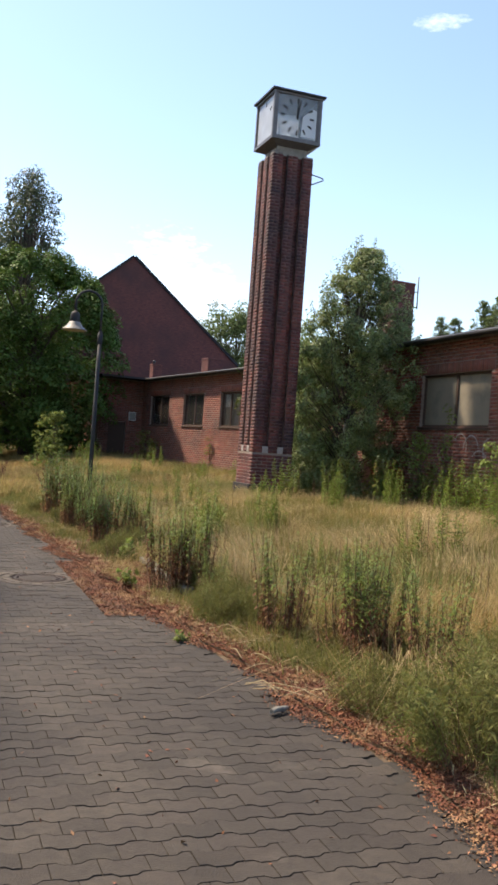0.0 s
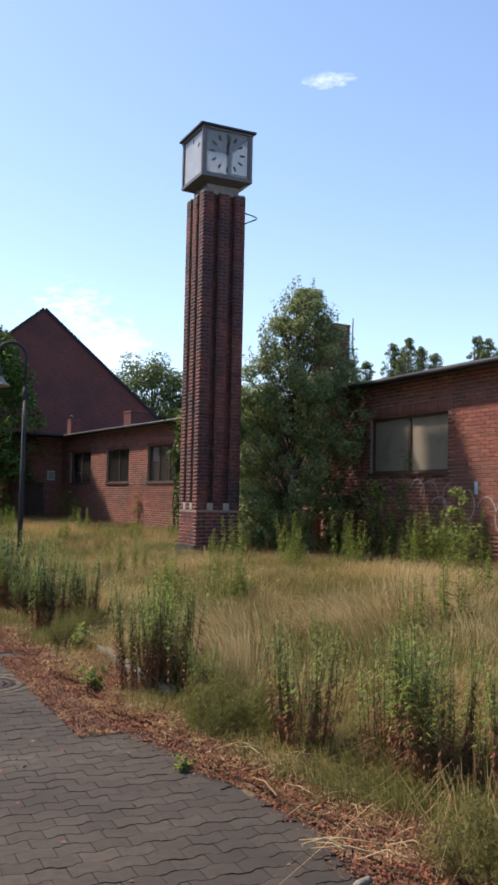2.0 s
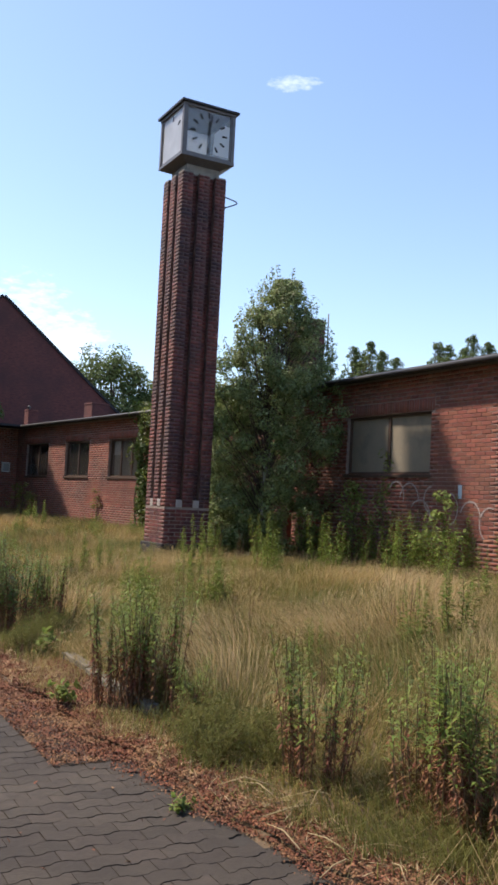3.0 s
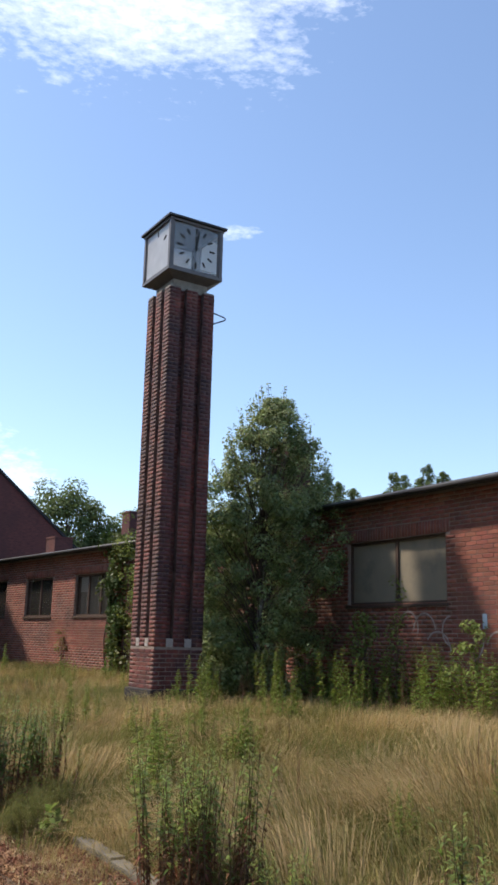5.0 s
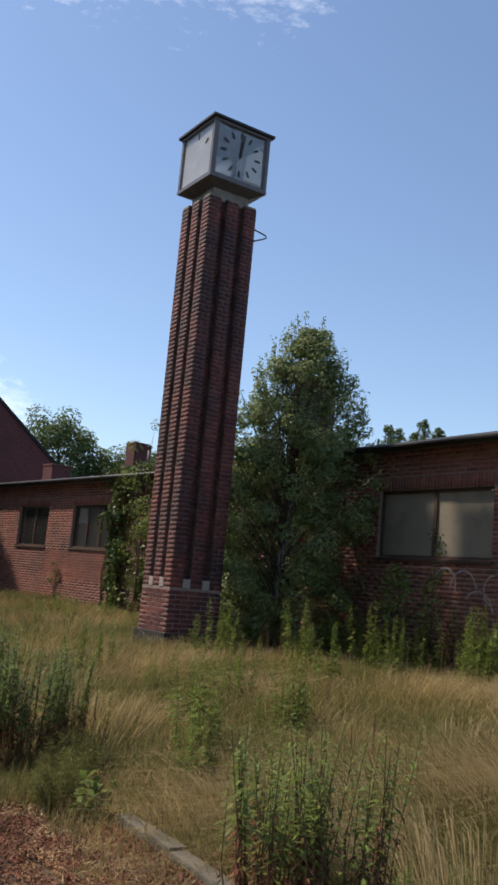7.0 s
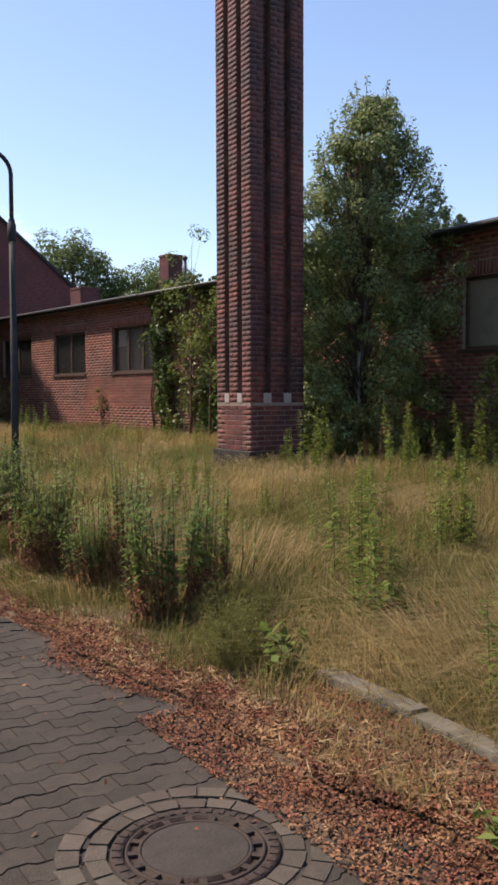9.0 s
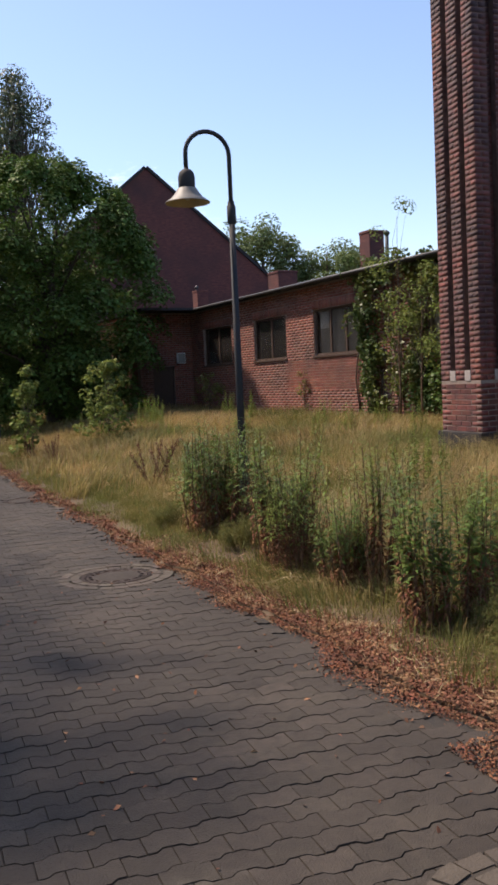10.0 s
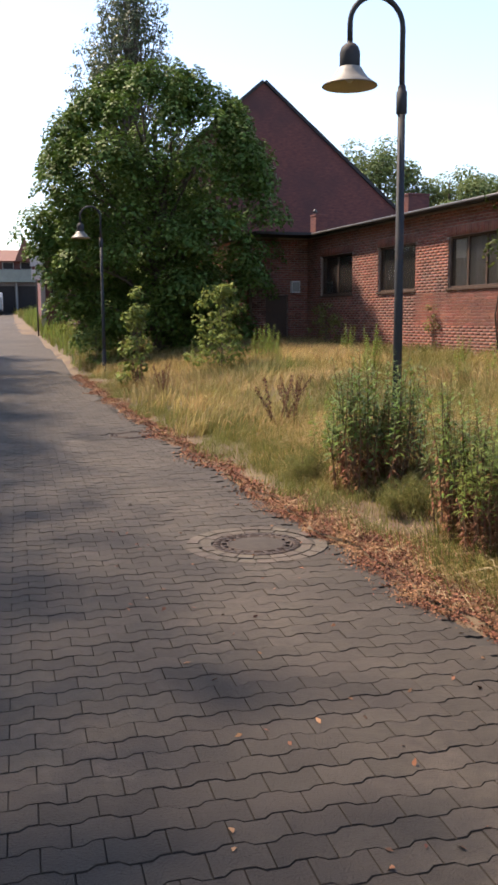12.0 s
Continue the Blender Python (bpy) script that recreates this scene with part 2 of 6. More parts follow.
STEEL = material("painted_steel", (0.028, 0.034, 0.044), (0.04, 0.042, 0.048), rough=0.7, scale=10, third=(0.10, 0.06, 0.04), third_scale=5, third_at=0.68, bump=0.15, spec=0.25)
ENAMEL = material("lamp_enamel", (0.25, 0.235, 0.205), (0.18, 0.165, 0.145), rough=0.55, scale=8, bump=0.1, spec=0.5)
ENAMEL_IN = material("lamp_enamel_inside", (0.55, 0.47, 0.30), (0.45, 0.38, 0.24), rough=0.5, scale=8, bump=0.1)
IRON = material("cast_iron", (0.028, 0.023, 0.021), (0.06, 0.034, 0.024), rough=0.75, metal=0.1, scale=12, bump=0.6)
COVER = material("cover_concrete", (0.074, 0.063, 0.056), (0.05, 0.044, 0.04), scale=12, bump=0.6, rough=0.95, spec=0.15)
FELT = material("roof_felt", (0.045, 0.045, 0.05), (0.03, 0.03, 0.033), scale=4, bump=0.5)
GUTTER = material("gutter_zinc", (0.05, 0.05, 0.055), (0.075, 0.072, 0.07), rough=0.5, metal=0.3, scale=6)
FRAME = material("window_frame_paint", (0.065, 0.042, 0.034), (0.09, 0.055, 0.04), scale=10, rough=0.6)
BOARD = material("window_board", (0.29, 0.25, 0.19), (0.23, 0.205, 0.16), scale=1.6, detail=3, third=(0.13, 0.13, 0.115), third_scale=1.4, third_at=0.66, bump=0.1, rough=0.9, spec=0.15)
CURTAIN = material("curtain", (0.42, 0.40, 0.38), (0.28, 0.26, 0.26), scale=1.5, stretch=(6, 6, 0.6), bump=0.1)
PAPER = material("white_paper", (0.75, 0.75, 0.74), (0.65, 0.66, 0.68), scale=5, bump=0.0)
BLUE_PAPER = material("blue_notice", (0.33, 0.45, 0.58), (0.28, 0.38, 0.52), scale=5, bump=0.0)
CHALK = material("faded_spray_paint", (0.46, 0.40, 0.39), (0.30, 0.22, 0.20), scale=18, bump=0.0)
BLACK = material("black_paint", (0.02, 0.02, 0.022), (0.03, 0.03, 0.03), scale=10, bump=0.0, rough=0.5)
WISP = material("pale_dry_grass", (0.50, 0.385, 0.20), (0.40, 0.30, 0.145), vary="island", vary_amount=0.3, scale=1.3, bump=0.0, translucent=0.4, rough=0.65, spec=0.3)
DIAL_PIECE = material("pale_dial_glass", (0.9, 0.93, 0.94), (0.8, 0.85, 0.88), rough=0.15, scale=4, bump=0.0, translucent=0.3)
BOX_FRAME = material("clock_frame_steel", (0.19, 0.185, 0.19), (0.12, 0.115, 0.12), rough=0.5, metal=0.2, scale=8)
# near-black fill: the darkness of unlit rooms is painted in with it
UNLIT_FILL = material("painted_unlit_interior", (0.03, 0.026, 0.026), (0.02, 0.018, 0.018), scale=4, bump=0.0)
PLASTER = material("pale_plaster", (0.36, 0.36, 0.34), (0.28, 0.28, 0.27), scale=2)
CANOPY = material("canopy_render", (0.27, 0.30, 0.265), (0.20, 0.225, 0.20), scale=2)
GREY_WALL = material("grey_wall", (0.22, 0.20, 0.19), (0.16, 0.14, 0.135), scale=2)
TILE = material("red_roof_tile", (0.20, 0.095, 0.07), (0.15, 0.07, 0.055), scale=3)


def glass_material(name, tint, clear, rough):
    """Old glazing: part clear, part milky, with a glossy skin."""
    m = bpy.data.materials.new(name)
    m.use_nodes = True
    t = m.node_tree
    t.nodes.clear()
    o = t.nodes.new("ShaderNodeOutputMaterial")
    tp = t.nodes.new("ShaderNodeBsdfTransparent")
    df = t.nodes.new("ShaderNodeBsdfDiffuse")
    tl = t.nodes.new("ShaderNodeBsdfTranslucent")
    gl = t.nodes.new("ShaderNodeBsdfGlossy")
    gl.inputs["Roughness"].default_value = rough
    n = t.nodes.new("ShaderNodeTexNoise")
    n.inputs["Scale"].default_value, n.inputs["Detail"].default_value = 3.0, 5
    geo = t.nodes.new("ShaderNodeNewGeometry")
    t.links.new(geo.outputs["Position"], n.inputs["Vector"])
    r = t.nodes.new("ShaderNodeMapRange")
    r.inputs["To Min"].default_value, r.inputs["To Max"].default_value = clear + 0.15, clear - 0.15
    t.links.new(n.outputs["Fac"], r.inputs["Value"])
    for s in (df, tl):
        s.inputs["Color"].default_value = (*tint, 1)
    a, b, c = (t.nodes.new("ShaderNodeMixShader") for _ in range(3))
    a.inputs[0].default_value = 0.5
    t.links.new(df.outputs[0], a.inputs[1])
    t.links.new(tl.outputs[0], a.inputs[2])
    t.links.new(r.outputs[0], b.inputs[0])
    t.links.new(a.outputs[0], b.inputs[1])
    t.links.new(tp.outputs[0], b.inputs[2])
    f = t.nodes.new("ShaderNodeFresnel")
    f.inputs["IOR"].default_value = 1.5
    t.links.new(f.outputs[0], c.inputs[0])
    t.links.new(b.outputs[0], c.inputs[1])
    t.links.new(gl.outputs[0], c.inputs[2])
    t.links.new(c.outputs[0], o.inputs["Surface"])
    return m


OPAL = glass_material("milky_clock_glass", (0.95, 0.97, 0.97), 0.30, 0.04)
DIAL_GLASS = glass_material("clouded_clear_glass", (0.60, 0.68, 0.72), 0.78, 0.03)
PANE = glass_material("dusty_pane", (0.16, 0.15, 0.145), 0.72, 0.08)


# ---- building blocks ----
def part(name, bm, mat, parent=None, label=""):
    me = bpy.data.meshes.new(name)
    bm.to_mesh(me)
    bm.free()
    me.materials.append(mat)
    ob = new(name, me)
    ob.parent = parent
    return tagged(ob, label)


def raw(name, verts, faces, mat, parent=None, label="", smooth=False):
    """One mesh from arrays; faces all of one size."""
    verts, faces = np.asarray(verts, dtype=np.float32), np.asarray(faces, dtype=np.int32)
    me = bpy.data.meshes.new(name)
    k = faces.shape[1]
    me.vertices.add(len(verts))
    me.vertices.foreach_set("co", verts.ravel())
    me.loops.add(faces.size)
    me.loops.foreach_set("vertex_index", faces.ravel())
    me.polygons.add(len(faces))
    me.polygons.foreach_set("loop_start", np.arange(0, faces.size, k, dtype=np.int32))
    if smooth:
        me.polygons.foreach_set("use_smooth", np.ones(len(faces), dtype=bool))
    me.update(calc_edges=True)
    me.materials.append(mat)
    ob = new(name, me)
    ob.parent = parent
    return tagged(ob, label)


def thing(name, label, category, at=(0, 0, 0), turn=0.0, group="", kind=""):
    e = new(name)
    e.empty_display_size = 0.2
    e.matrix_world = pose(*at, 0, 0, turn)
    return tagged(e, label, category, group, kind)


def box(bm, lo, hi, bevel=0.0, m=None):
    lo, hi = Vector(lo), Vector(hi)
    r = bmesh.ops.create_cube(bm, size=1, matrix=Matrix.Translation((lo + hi) / 2) @ Matrix.Diagonal((*(hi - lo), 1)))
    vs = r["verts"]
    if bevel:
        es = {e for v in vs for e in v.link_edges}
        got = bmesh.ops.bevel(bm, geom=list(es), offset=bevel, segments=2, affect="EDGES", profile=0.6)
        vs = list({v for f in got["faces"] for v in f.verts} | {v for v in vs if v.is_valid})
    if m is not None:
        bmesh.ops.transform(bm, matrix=m, verts=vs)
    return bm


def boxed(lo, hi, bevel=0.0, m=None):
    return box(bmesh.new(), lo, hi, bevel, m)


def tube(bm, points, radii, sides=8, caps=True):
    points = [Vector(p) for p in points]
    if isinstance(radii, (int, float)):
        radii = [radii] * len(points)
    rings = []
    axis_ref = Vector((0.31, 0.22, 0.92)) if abs((points[-1] - points[0]).normalized().z) < 0.85 else Vector((1, 0.1, 0))
    for i, p in enumerate(points):
        d = (points[min(i + 1, len(points) - 1)] - points[max(i - 1, 0)]).normalized()
        a = d.cross(axis_ref).normalized()
        b = d.cross(a)
        rings.append([bm.verts.new(p + (a * math.cos(2 * math.pi * k / sides) + b * math.sin(2 * math.pi * k / sides)) * radii[i]) for k in range(sides)])
    for r0, r1 in zip(rings, rings[1:]):
        for k in range(sides):
            f = bm.faces.new((r0[k], r0[(k + 1) % sides], r1[(k + 1) % sides], r1[k]))
            f.smooth = True
    if caps:
        bm.faces.new(rings[0][::-1])
        bm.faces.new(rings[-1])
    return bm


def lathe(bm, profile, centre=(0, 0, 0), sides=32):
    """Turns (radius, height) pairs about a vertical axis."""
    rings = []
    for r, z in profile:
        rings.append([bm.verts.new((centre[0] + r * math.cos(2 * math.pi * k / sides), centre[1] + r * math.sin(2 * math.pi * k / sides), centre[2] + z)) for k in range(sides)])
    for r0, r1 in zip(rings, rings[1:]):
        for k in range(sides):
            f = bm.faces.new((r0[k], r0[(k + 1) % sides], r1[(k + 1) % sides], r1[k]))
            f.smooth = True
    return bm


RNG = np.random.default_rng(7)


def leaves(name, centres, size, aspect, mat, parent, spread=(0.6, 1.2), up=0.5, droop=0.0, label="", facing=None):
    """Folded leaf blades, four corners each, round the given centres."""
    c = np.asarray(centres, dtype=np.float64)
    n = len(c)
    d = RNG.normal(size=(n, 3))
    d[:, 2] = d[:, 2] * 0.6 - droop
    d /= np.linalg.norm(d, axis=1)[:, None]
    nrm = RNG.normal(size=(n, 3))
    nrm[:, 2] = np.abs(nrm[:, 2]) + up
    if facing is not None:
        nrm = 0.75 * nrm + 1.5 * facing
        d = d - 0.75 * (d * facing).sum(axis=1)[:, None] * facing
    s = np.cross(d, nrm)
    s /= np.linalg.norm(s, axis=1)[:, None] + 1e-9
    k = np.cross(s, d)
    L = size * RNG.uniform(*spread, size=n)[:, None]
    W = L * aspect
    v = np.stack([c - d * L / 2, c + s * W / 2 + k * W * 0.2 - d * L * 0.05, c + d * L / 2, c - s * W / 2 + k * W * 0.2 - d * L * 0.05], axis=1).reshape(-1, 3)
    f = np.arange(4 * n).reshape(-1, 4)
    return raw(name, v, f, mat, parent, label)


def blob_points(centre, radius, n, squash=(1, 1, 0.8), dome=False):
    p = RNG.normal(size=(n, 3))
    p /= np.linalg.norm(p, axis=1)[:, None]
    p *= (RNG.uniform(0.2, 1, size=n) ** 0.33)[:, None] * radius * np.asarray(squash)
    if dome:
        p[:, 2] = np.abs(p[:, 2]) * 1.15 - 0.75 * radius * (p[:, 0] ** 2 + p[:, 1] ** 2) / (radius * radius)
    return p + np.asarray(centre)


def rise(x, y):
    """Height of the ground: the yard swells gently from the road's edge to the buildings."""
    e = road_edge(y)
    k = np.clip((x - e - 0.25) / 7.0, 0, 1)
    k = k * k * (3 - 2 * k)
    z = 0.03 + 0.50 * k + 0.05 * np.sin(x * 0.9 + 0.4 * y) * np.sin(y * 0.55) * np.clip((x - e) / 2, 0, 1)
    far = np.clip((y - 25) / 20, 0, 1)
    z = z + 0.22 * far * np.clip((x - e) / 4, 0, 1)
    return np.where(x < e + 0.12, -0.06, z) + climb(y)


def climb(y):
    """The gentle rise of the far stretch of road."""
    return np.clip(y - 46.0, 0, 76.0) * 0.04


def road_edge(y):
    e = np.interp(y, (-6, 0, 6, 9, 11, 14.5, 19, 27, 34, 52, 72, 95, 118, 150), (3.5, 3.5, 3.42, 3.18, 3.0, 2.76, 2.5, 2.1, 1.87, 1.55, 0.8, -0.1, -1.0, -2.4))
    return e + 0.05 * np.sin(y * 2.7) + 0.035 * np.sin(y * 6.1 + 1)


# ---- brickwork ----
COURSE, BRICK_L, BRICK_H, JOINT = 0.094, 0.292, 0.080, 0.014


def courses(u0, u1, z0, z1, openings=(), first=0):
    """Bricks of a wall in running bond, as (u0, u1, z0, z1), cut at openings given as (u0, u1, z0, z1)."""
    got = []
    i = first
    z = z0
    while z + BRICK_H <= z1 + 0.02:
        spans = [(u0, u1)]
        for a, b, c, d in openings:
            if c - 0.02 < z + BRICK_H / 2 < d + 0.02:
                spans = [q for s, e in spans for q in ((s, min(e, a)), (max(s, b), e)) if q[1] - q[0] > 0.03]
        pitch = BRICK_L + JOINT
        shift = (0.0, 0.5, 0.0, 0.5)[i % 4] * pitch
        for s, e in spans:
            k = math.floor((s - shift) / pitch)
            while True:
                a, b = shift + k * pitch, shift + k * pitch + BRICK_L
                if a >= e:
                    break
                a, b = max(a, s), min(b, e)
                if b - a > 0.035:
                    got.append((a, b, z, min(z + BRICK_H, z1)))
                k += 1
        z += COURSE
        i += 1
    return got


def brick_mass(name, cells, m, mat, parent, out=0.003, back=-0.02, label="", uneven=0.0018):
    """Bricks joined into one mesh. Local axes: x along the wall, y out of it, z up."""
    c = np.asarray(cells)
    n = len(c)
    o = out + RNG.uniform(-uneven, uneven, size=n)
    j = RNG.uniform(-0.0025, 0.0025, size=(n, 4))
    u0, u1, z0, z1 = c[:, 0] + j[:, 0], c[:, 1] + j[:, 1], c[:, 2] + j[:, 2], c[:, 3] + j[:, 3]
    b = np.full(n, back)
    w = 0.002
    v = np.stack([np.stack(q, axis=1) for q in ((u0, b, z0), (u1, b, z0), (u1, b, z1), (u0, b, z1),
                                               (u0 + w, o, z0 + w), (u1 - w, o, z0 + w), (u1 - w, o, z1 - w), (u0 + w, o, z1 - w))], axis=1).reshape(-1, 3)
    mm = np.array(m)
    v = v @ mm[:3, :3].T + mm[:3, 3]
    base = np.array([(4, 7, 6, 5), (0, 4, 5, 1), (1, 5, 6, 2), (2, 6, 7, 3), (3, 7, 4, 0)])
    if mm[:3, :3][:, 0].dot(np.cross(mm[:3, :3][:, 1], mm[:3, :3][:, 2])) < 0:
        base = base[:, ::-1]
    f = (base[None] + 8 * np.arange(n)[:, None, None]).reshape(-1, 4)
    ob = raw(name, v, f, mat, parent, label)
    ob.matrix_parent_inverse = parent.matrix_world.inverted()
    return tagged(ob, kind="stuff")


def single_brick(mat):
    bm = bmesh.new()
    box(bm, (-BRICK_L / 2, -0.02, -BRICK_H / 2), (BRICK_L / 2, 0.008, BRICK_H / 2))
    bmesh.ops.bevel(bm, geom=[e for e in bm.edges if all(v.co.y > 0 for v in e.verts)], offset=0.004, segments=1, affect="EDGES")
    me = bpy.data.meshes.new("brick")
    bm.to_mesh(me)
    bm.free()
    me.materials.append(mat)
    return me


def split_bricks(cells, pick, most=300):
    """Whole bricks inside the stretch pick = (u0, u1, z0, z1) and all the others."""
    ones, rest = [], []
    for c in cells:
        whole = abs(c[1] - c[0] - BRICK_L) < 1e-3 and abs(c[3] - c[2] - BRICK_H) < 1e-3
        if whole and len(ones) < most and pick[0] < c[0] and c[1] < pick[1] and pick[2] < c[2] and c[3] < pick[3]:
            ones.append(c)
        else:
            rest.append(c)
    return ones, rest


def lay_bricks(cells, m, mesh, parent):
    for a, b, c, d in cells:
        ob = new("brick", mesh)
        ob.matrix_world = m @ pose((a + b) / 2, random.uniform(-0.003, 0.003), (c + d) / 2, 0, 0, random.uniform(-0.5, 0.5))
        ob.parent = parent
        ob.matrix_parent_inverse = parent.matrix_world.inverted()


def pierced(bm, u0, u1, z0, z1, openings, y0, y1):
    """A wall with openings that go through it; all openings share the edges of a grid."""
    us = sorted({u0, u1, *(v for o in openings for v in o[:2])})
    zs = sorted({z0, z1, *(v for o in openings for v in o[2:])})
    solid = lambda i, k: 0 <= i < len(us) - 1 and 0 <= k < len(zs) - 1 and not any(o[0] <= us[i] + 1e-6 and us[i + 1] <= o[1] + 1e-6 and o[2] <= zs[k] + 1e-6 and zs[k + 1] <= o[3] + 1e-6 for o in openings)
    q = lambda *pts: bm.faces.new([bm.verts.new(p) for p in pts])
    for i in range(len(us) - 1):
        for k in range(len(zs) - 1):
            if not solid(i, k):
                continue
            a, b, c, d = us[i], us[i + 1], zs[k], zs[k + 1]
            q((a, y1, c), (a, y1, d), (b, y1, d), (b, y1, c))
            q((a, y0, c), (b, y0, c), (b, y0, d), (a, y0, d))
            if not solid(i - 1, k):
                q((a, y0, c), (a, y0, d), (a, y1, d), (a, y1, c))
            if not solid(i + 1, k):
                q((b, y0, c), (b, y1, c), (b, y1, d), (b, y0, d))
            if not solid(i, k - 1):
                q((a, y0, c), (a, y1, c), (b, y1, c), (b, y0, c))
            if not solid(i, k + 1):
                q((a, y0, d), (b, y0, d), (b, y1, d), (a, y1, d))
    bmesh.ops.remove_doubles(bm, verts=bm.verts, dist=1e-5)
    bmesh.ops.recalc_face_normals(bm, faces=bm.faces)
    return bm

# ---- ground and road ----
gx = np.concatenate([np.linspace(-700, -12, 12), np.linspace(-9, 1, 6), np.arange(1.4, 15.5, 0.22), np.linspace(17, 40, 8), np.linspace(60, 900, 10)])
gy = np.concatenate([np.linspace(-500, -12, 8), np.linspace(-8, -1, 4), np.arange(0, 58, 0.4), np.linspace(60, 130, 36), np.linspace(170, 1600, 8)])
GX, GY = np.meshgrid(gx, gy)
GZ = rise(GX, GY) + 0.02 * np.sin(GX * 3.1 + GY * 1.7) * (GX > road_edge(GY) + 0.4)
gi, gk = np.meshgrid(np.arange(len(gx) - 1), np.arange(len(gy) - 1))
g0 = (gk * len(gx) + gi).ravel()
tagged(raw("ground", np.stack([GX, GY, GZ], axis=-1).reshape(-1, 3), np.stack([g0, g0 + 1, g0 + 1 + len(gx), g0 + len(gx)], axis=1), SOIL, smooth=True),
       "dry earth of the overgrown yard beside the paved road", "ground", kind="structure")

road = tagged(new("road"), "grey interlocking concrete pavers with worn patches and sandy joints", "road", kind="structure")
ry = np.concatenate([np.arange(-5.2, 60, 0.25), np.linspace(60, 150, 30)])
left_side = np.stack([np.full(len(ry), -5.0), ry, climb(ry) - 0.014], axis=1)
right_side = np.stack([road_edge(ry) + 0.16, ry, climb(ry) - 0.014], axis=1)
k = np.arange(len(ry) - 1)
raw("bed", np.concatenate([left_side, right_side]), np.stack([k, k + len(ry), k + 1 + len(ry), k + 1], axis=1), SAND, road, "dark sand between the pavers")
PL, PW = 0.240, 0.163


def wave(s):
    """The stepped long edge of a paver."""
    q = (s / PL) % 1.0
    return 0.029 * np.interp(q, (0, 0.18, 0.32, 0.68, 0.82, 1.0), (-0.5, -0.5, 0.5, 0.5, -0.5, -0.5))


def paver_outline(a, row_y, gap=0.0042):
    """Corners of one paver that begins at a on a row."""
    cuts = np.array(sorted({a + 0.8 * gap, a + PL - 0.8 * gap, *(x for x in (math.floor(a / PL) * PL + PL * f for f in (0.18, 0.32, 0.68, 0.82, 1.18, 1.32, 1.68, 1.82)) if a + gap < x < a + PL - gap)}))
    low = [(s, row_y + wave(s) + 1.2 * gap) for s in cuts]
    top = [(s, row_y + PW + wave(s) - 1.2 * gap) for s in cuts[::-1]]
    return low + top


def paver_mesh(points, z, mat):
    bm = bmesh.new()
    top = [bm.verts.new((x, y, z)) for x, y in points]
    cx, cy = sum(p[0] for p in points) / len(points), sum(p[1] for p in points) / len(points)
    rim = [bm.verts.new((x + (x - cx) * 0.025, y + (y - cy) * 0.03, z - 0.016)) for x, y in points]
    bm.faces.new(top)
    for i in range(len(points)):
        bm.faces.new((top[i - 1], rim[i - 1], rim[i], top[i]))
    me = bpy.data.meshes.new("paver")
    bm.to_mesh(me)
    bm.free()
    me.materials.append(mat)
    return me


MANHOLES = ((2.05, 12.88), (1.86, 20.0), (1.73, 27.8))
shapes = [paver_outline(0.0, 0.0), paver_outline(PL / 2, 0.0)]
pv, pf, paver_spots, offset = [], [], [], 0
rows_of_pavers = int((46 + 5.1) / PW)
for r in range(rows_of_pavers):
    y0 = -5.1 + r * PW
    kind = r % 2
    base = np.array(shapes[kind])
    n = len(base)
    for k in range(-23, 17):
        x0 = k * PL
        cx, cy = x0 + kind * PL / 2 + PL / 2, y0 + PW / 2
        if cx > float(road_edge(cy)) - 0.02 or cx < -4.85 or any((cx - mx) ** 2 + (cy - my) ** 2 < 0.46 ** 2 for mx, my in MANHOLES):
            continue
        if 14.6 < cy < 17.4 and -0.9 < cx < 2.9 and len(paver_spots) < 300:
            paver_spots.append((kind, x0, y0))
            continue
        dz = random.uniform(-0.003, 0.002)
        tilt = random.uniform(-0.012, 0.012), random.uniform(-0.012, 0.012)
        c = base.mean(axis=0)
        rel = base - c
        top = np.column_stack([base + (x0, y0), rel[:, 0] * tilt[0] + rel[:, 1] * tilt[1] + dz])
        rim = np.column_stack([c + rel * (1.025, 1.03) + (x0, y0), np.full(n, -0.016)])
        pv.append(np.concatenate([top, rim]))
        pf.append([tuple(range(offset, offset + n))] + [(offset + i - 1 if i else offset + n - 1, offset + n + (i - 1) % n, offset + n + i, offset + i) for i in range(n)])
        offset += 2 * n
me = bpy.data.meshes.new("paving")
me.from_pydata(np.concatenate(pv).tolist(), [], [f for q in pf for f in q])
me.materials.append(PAVER)
paving = new("paving", me)
paving.parent = road
tagged(paving, "worn grey concrete pavers", kind="stuff")
ys = np.concatenate([np.arange(rows_of_pavers * PW - 5.1, 70, 0.5), np.linspace(70, 150, 30)])
k = np.arange(len(ys) - 1)
raw("far_paving", np.concatenate([np.stack([np.full(len(ys), -4.9), ys, climb(ys) - 0.003], axis=1), np.stack([road_edge(ys), ys, climb(ys) - 0.003], axis=1)]),
    np.stack([k, k + len(ys), k + 1 + len(ys), k + 1], axis=1), PAVER, road)


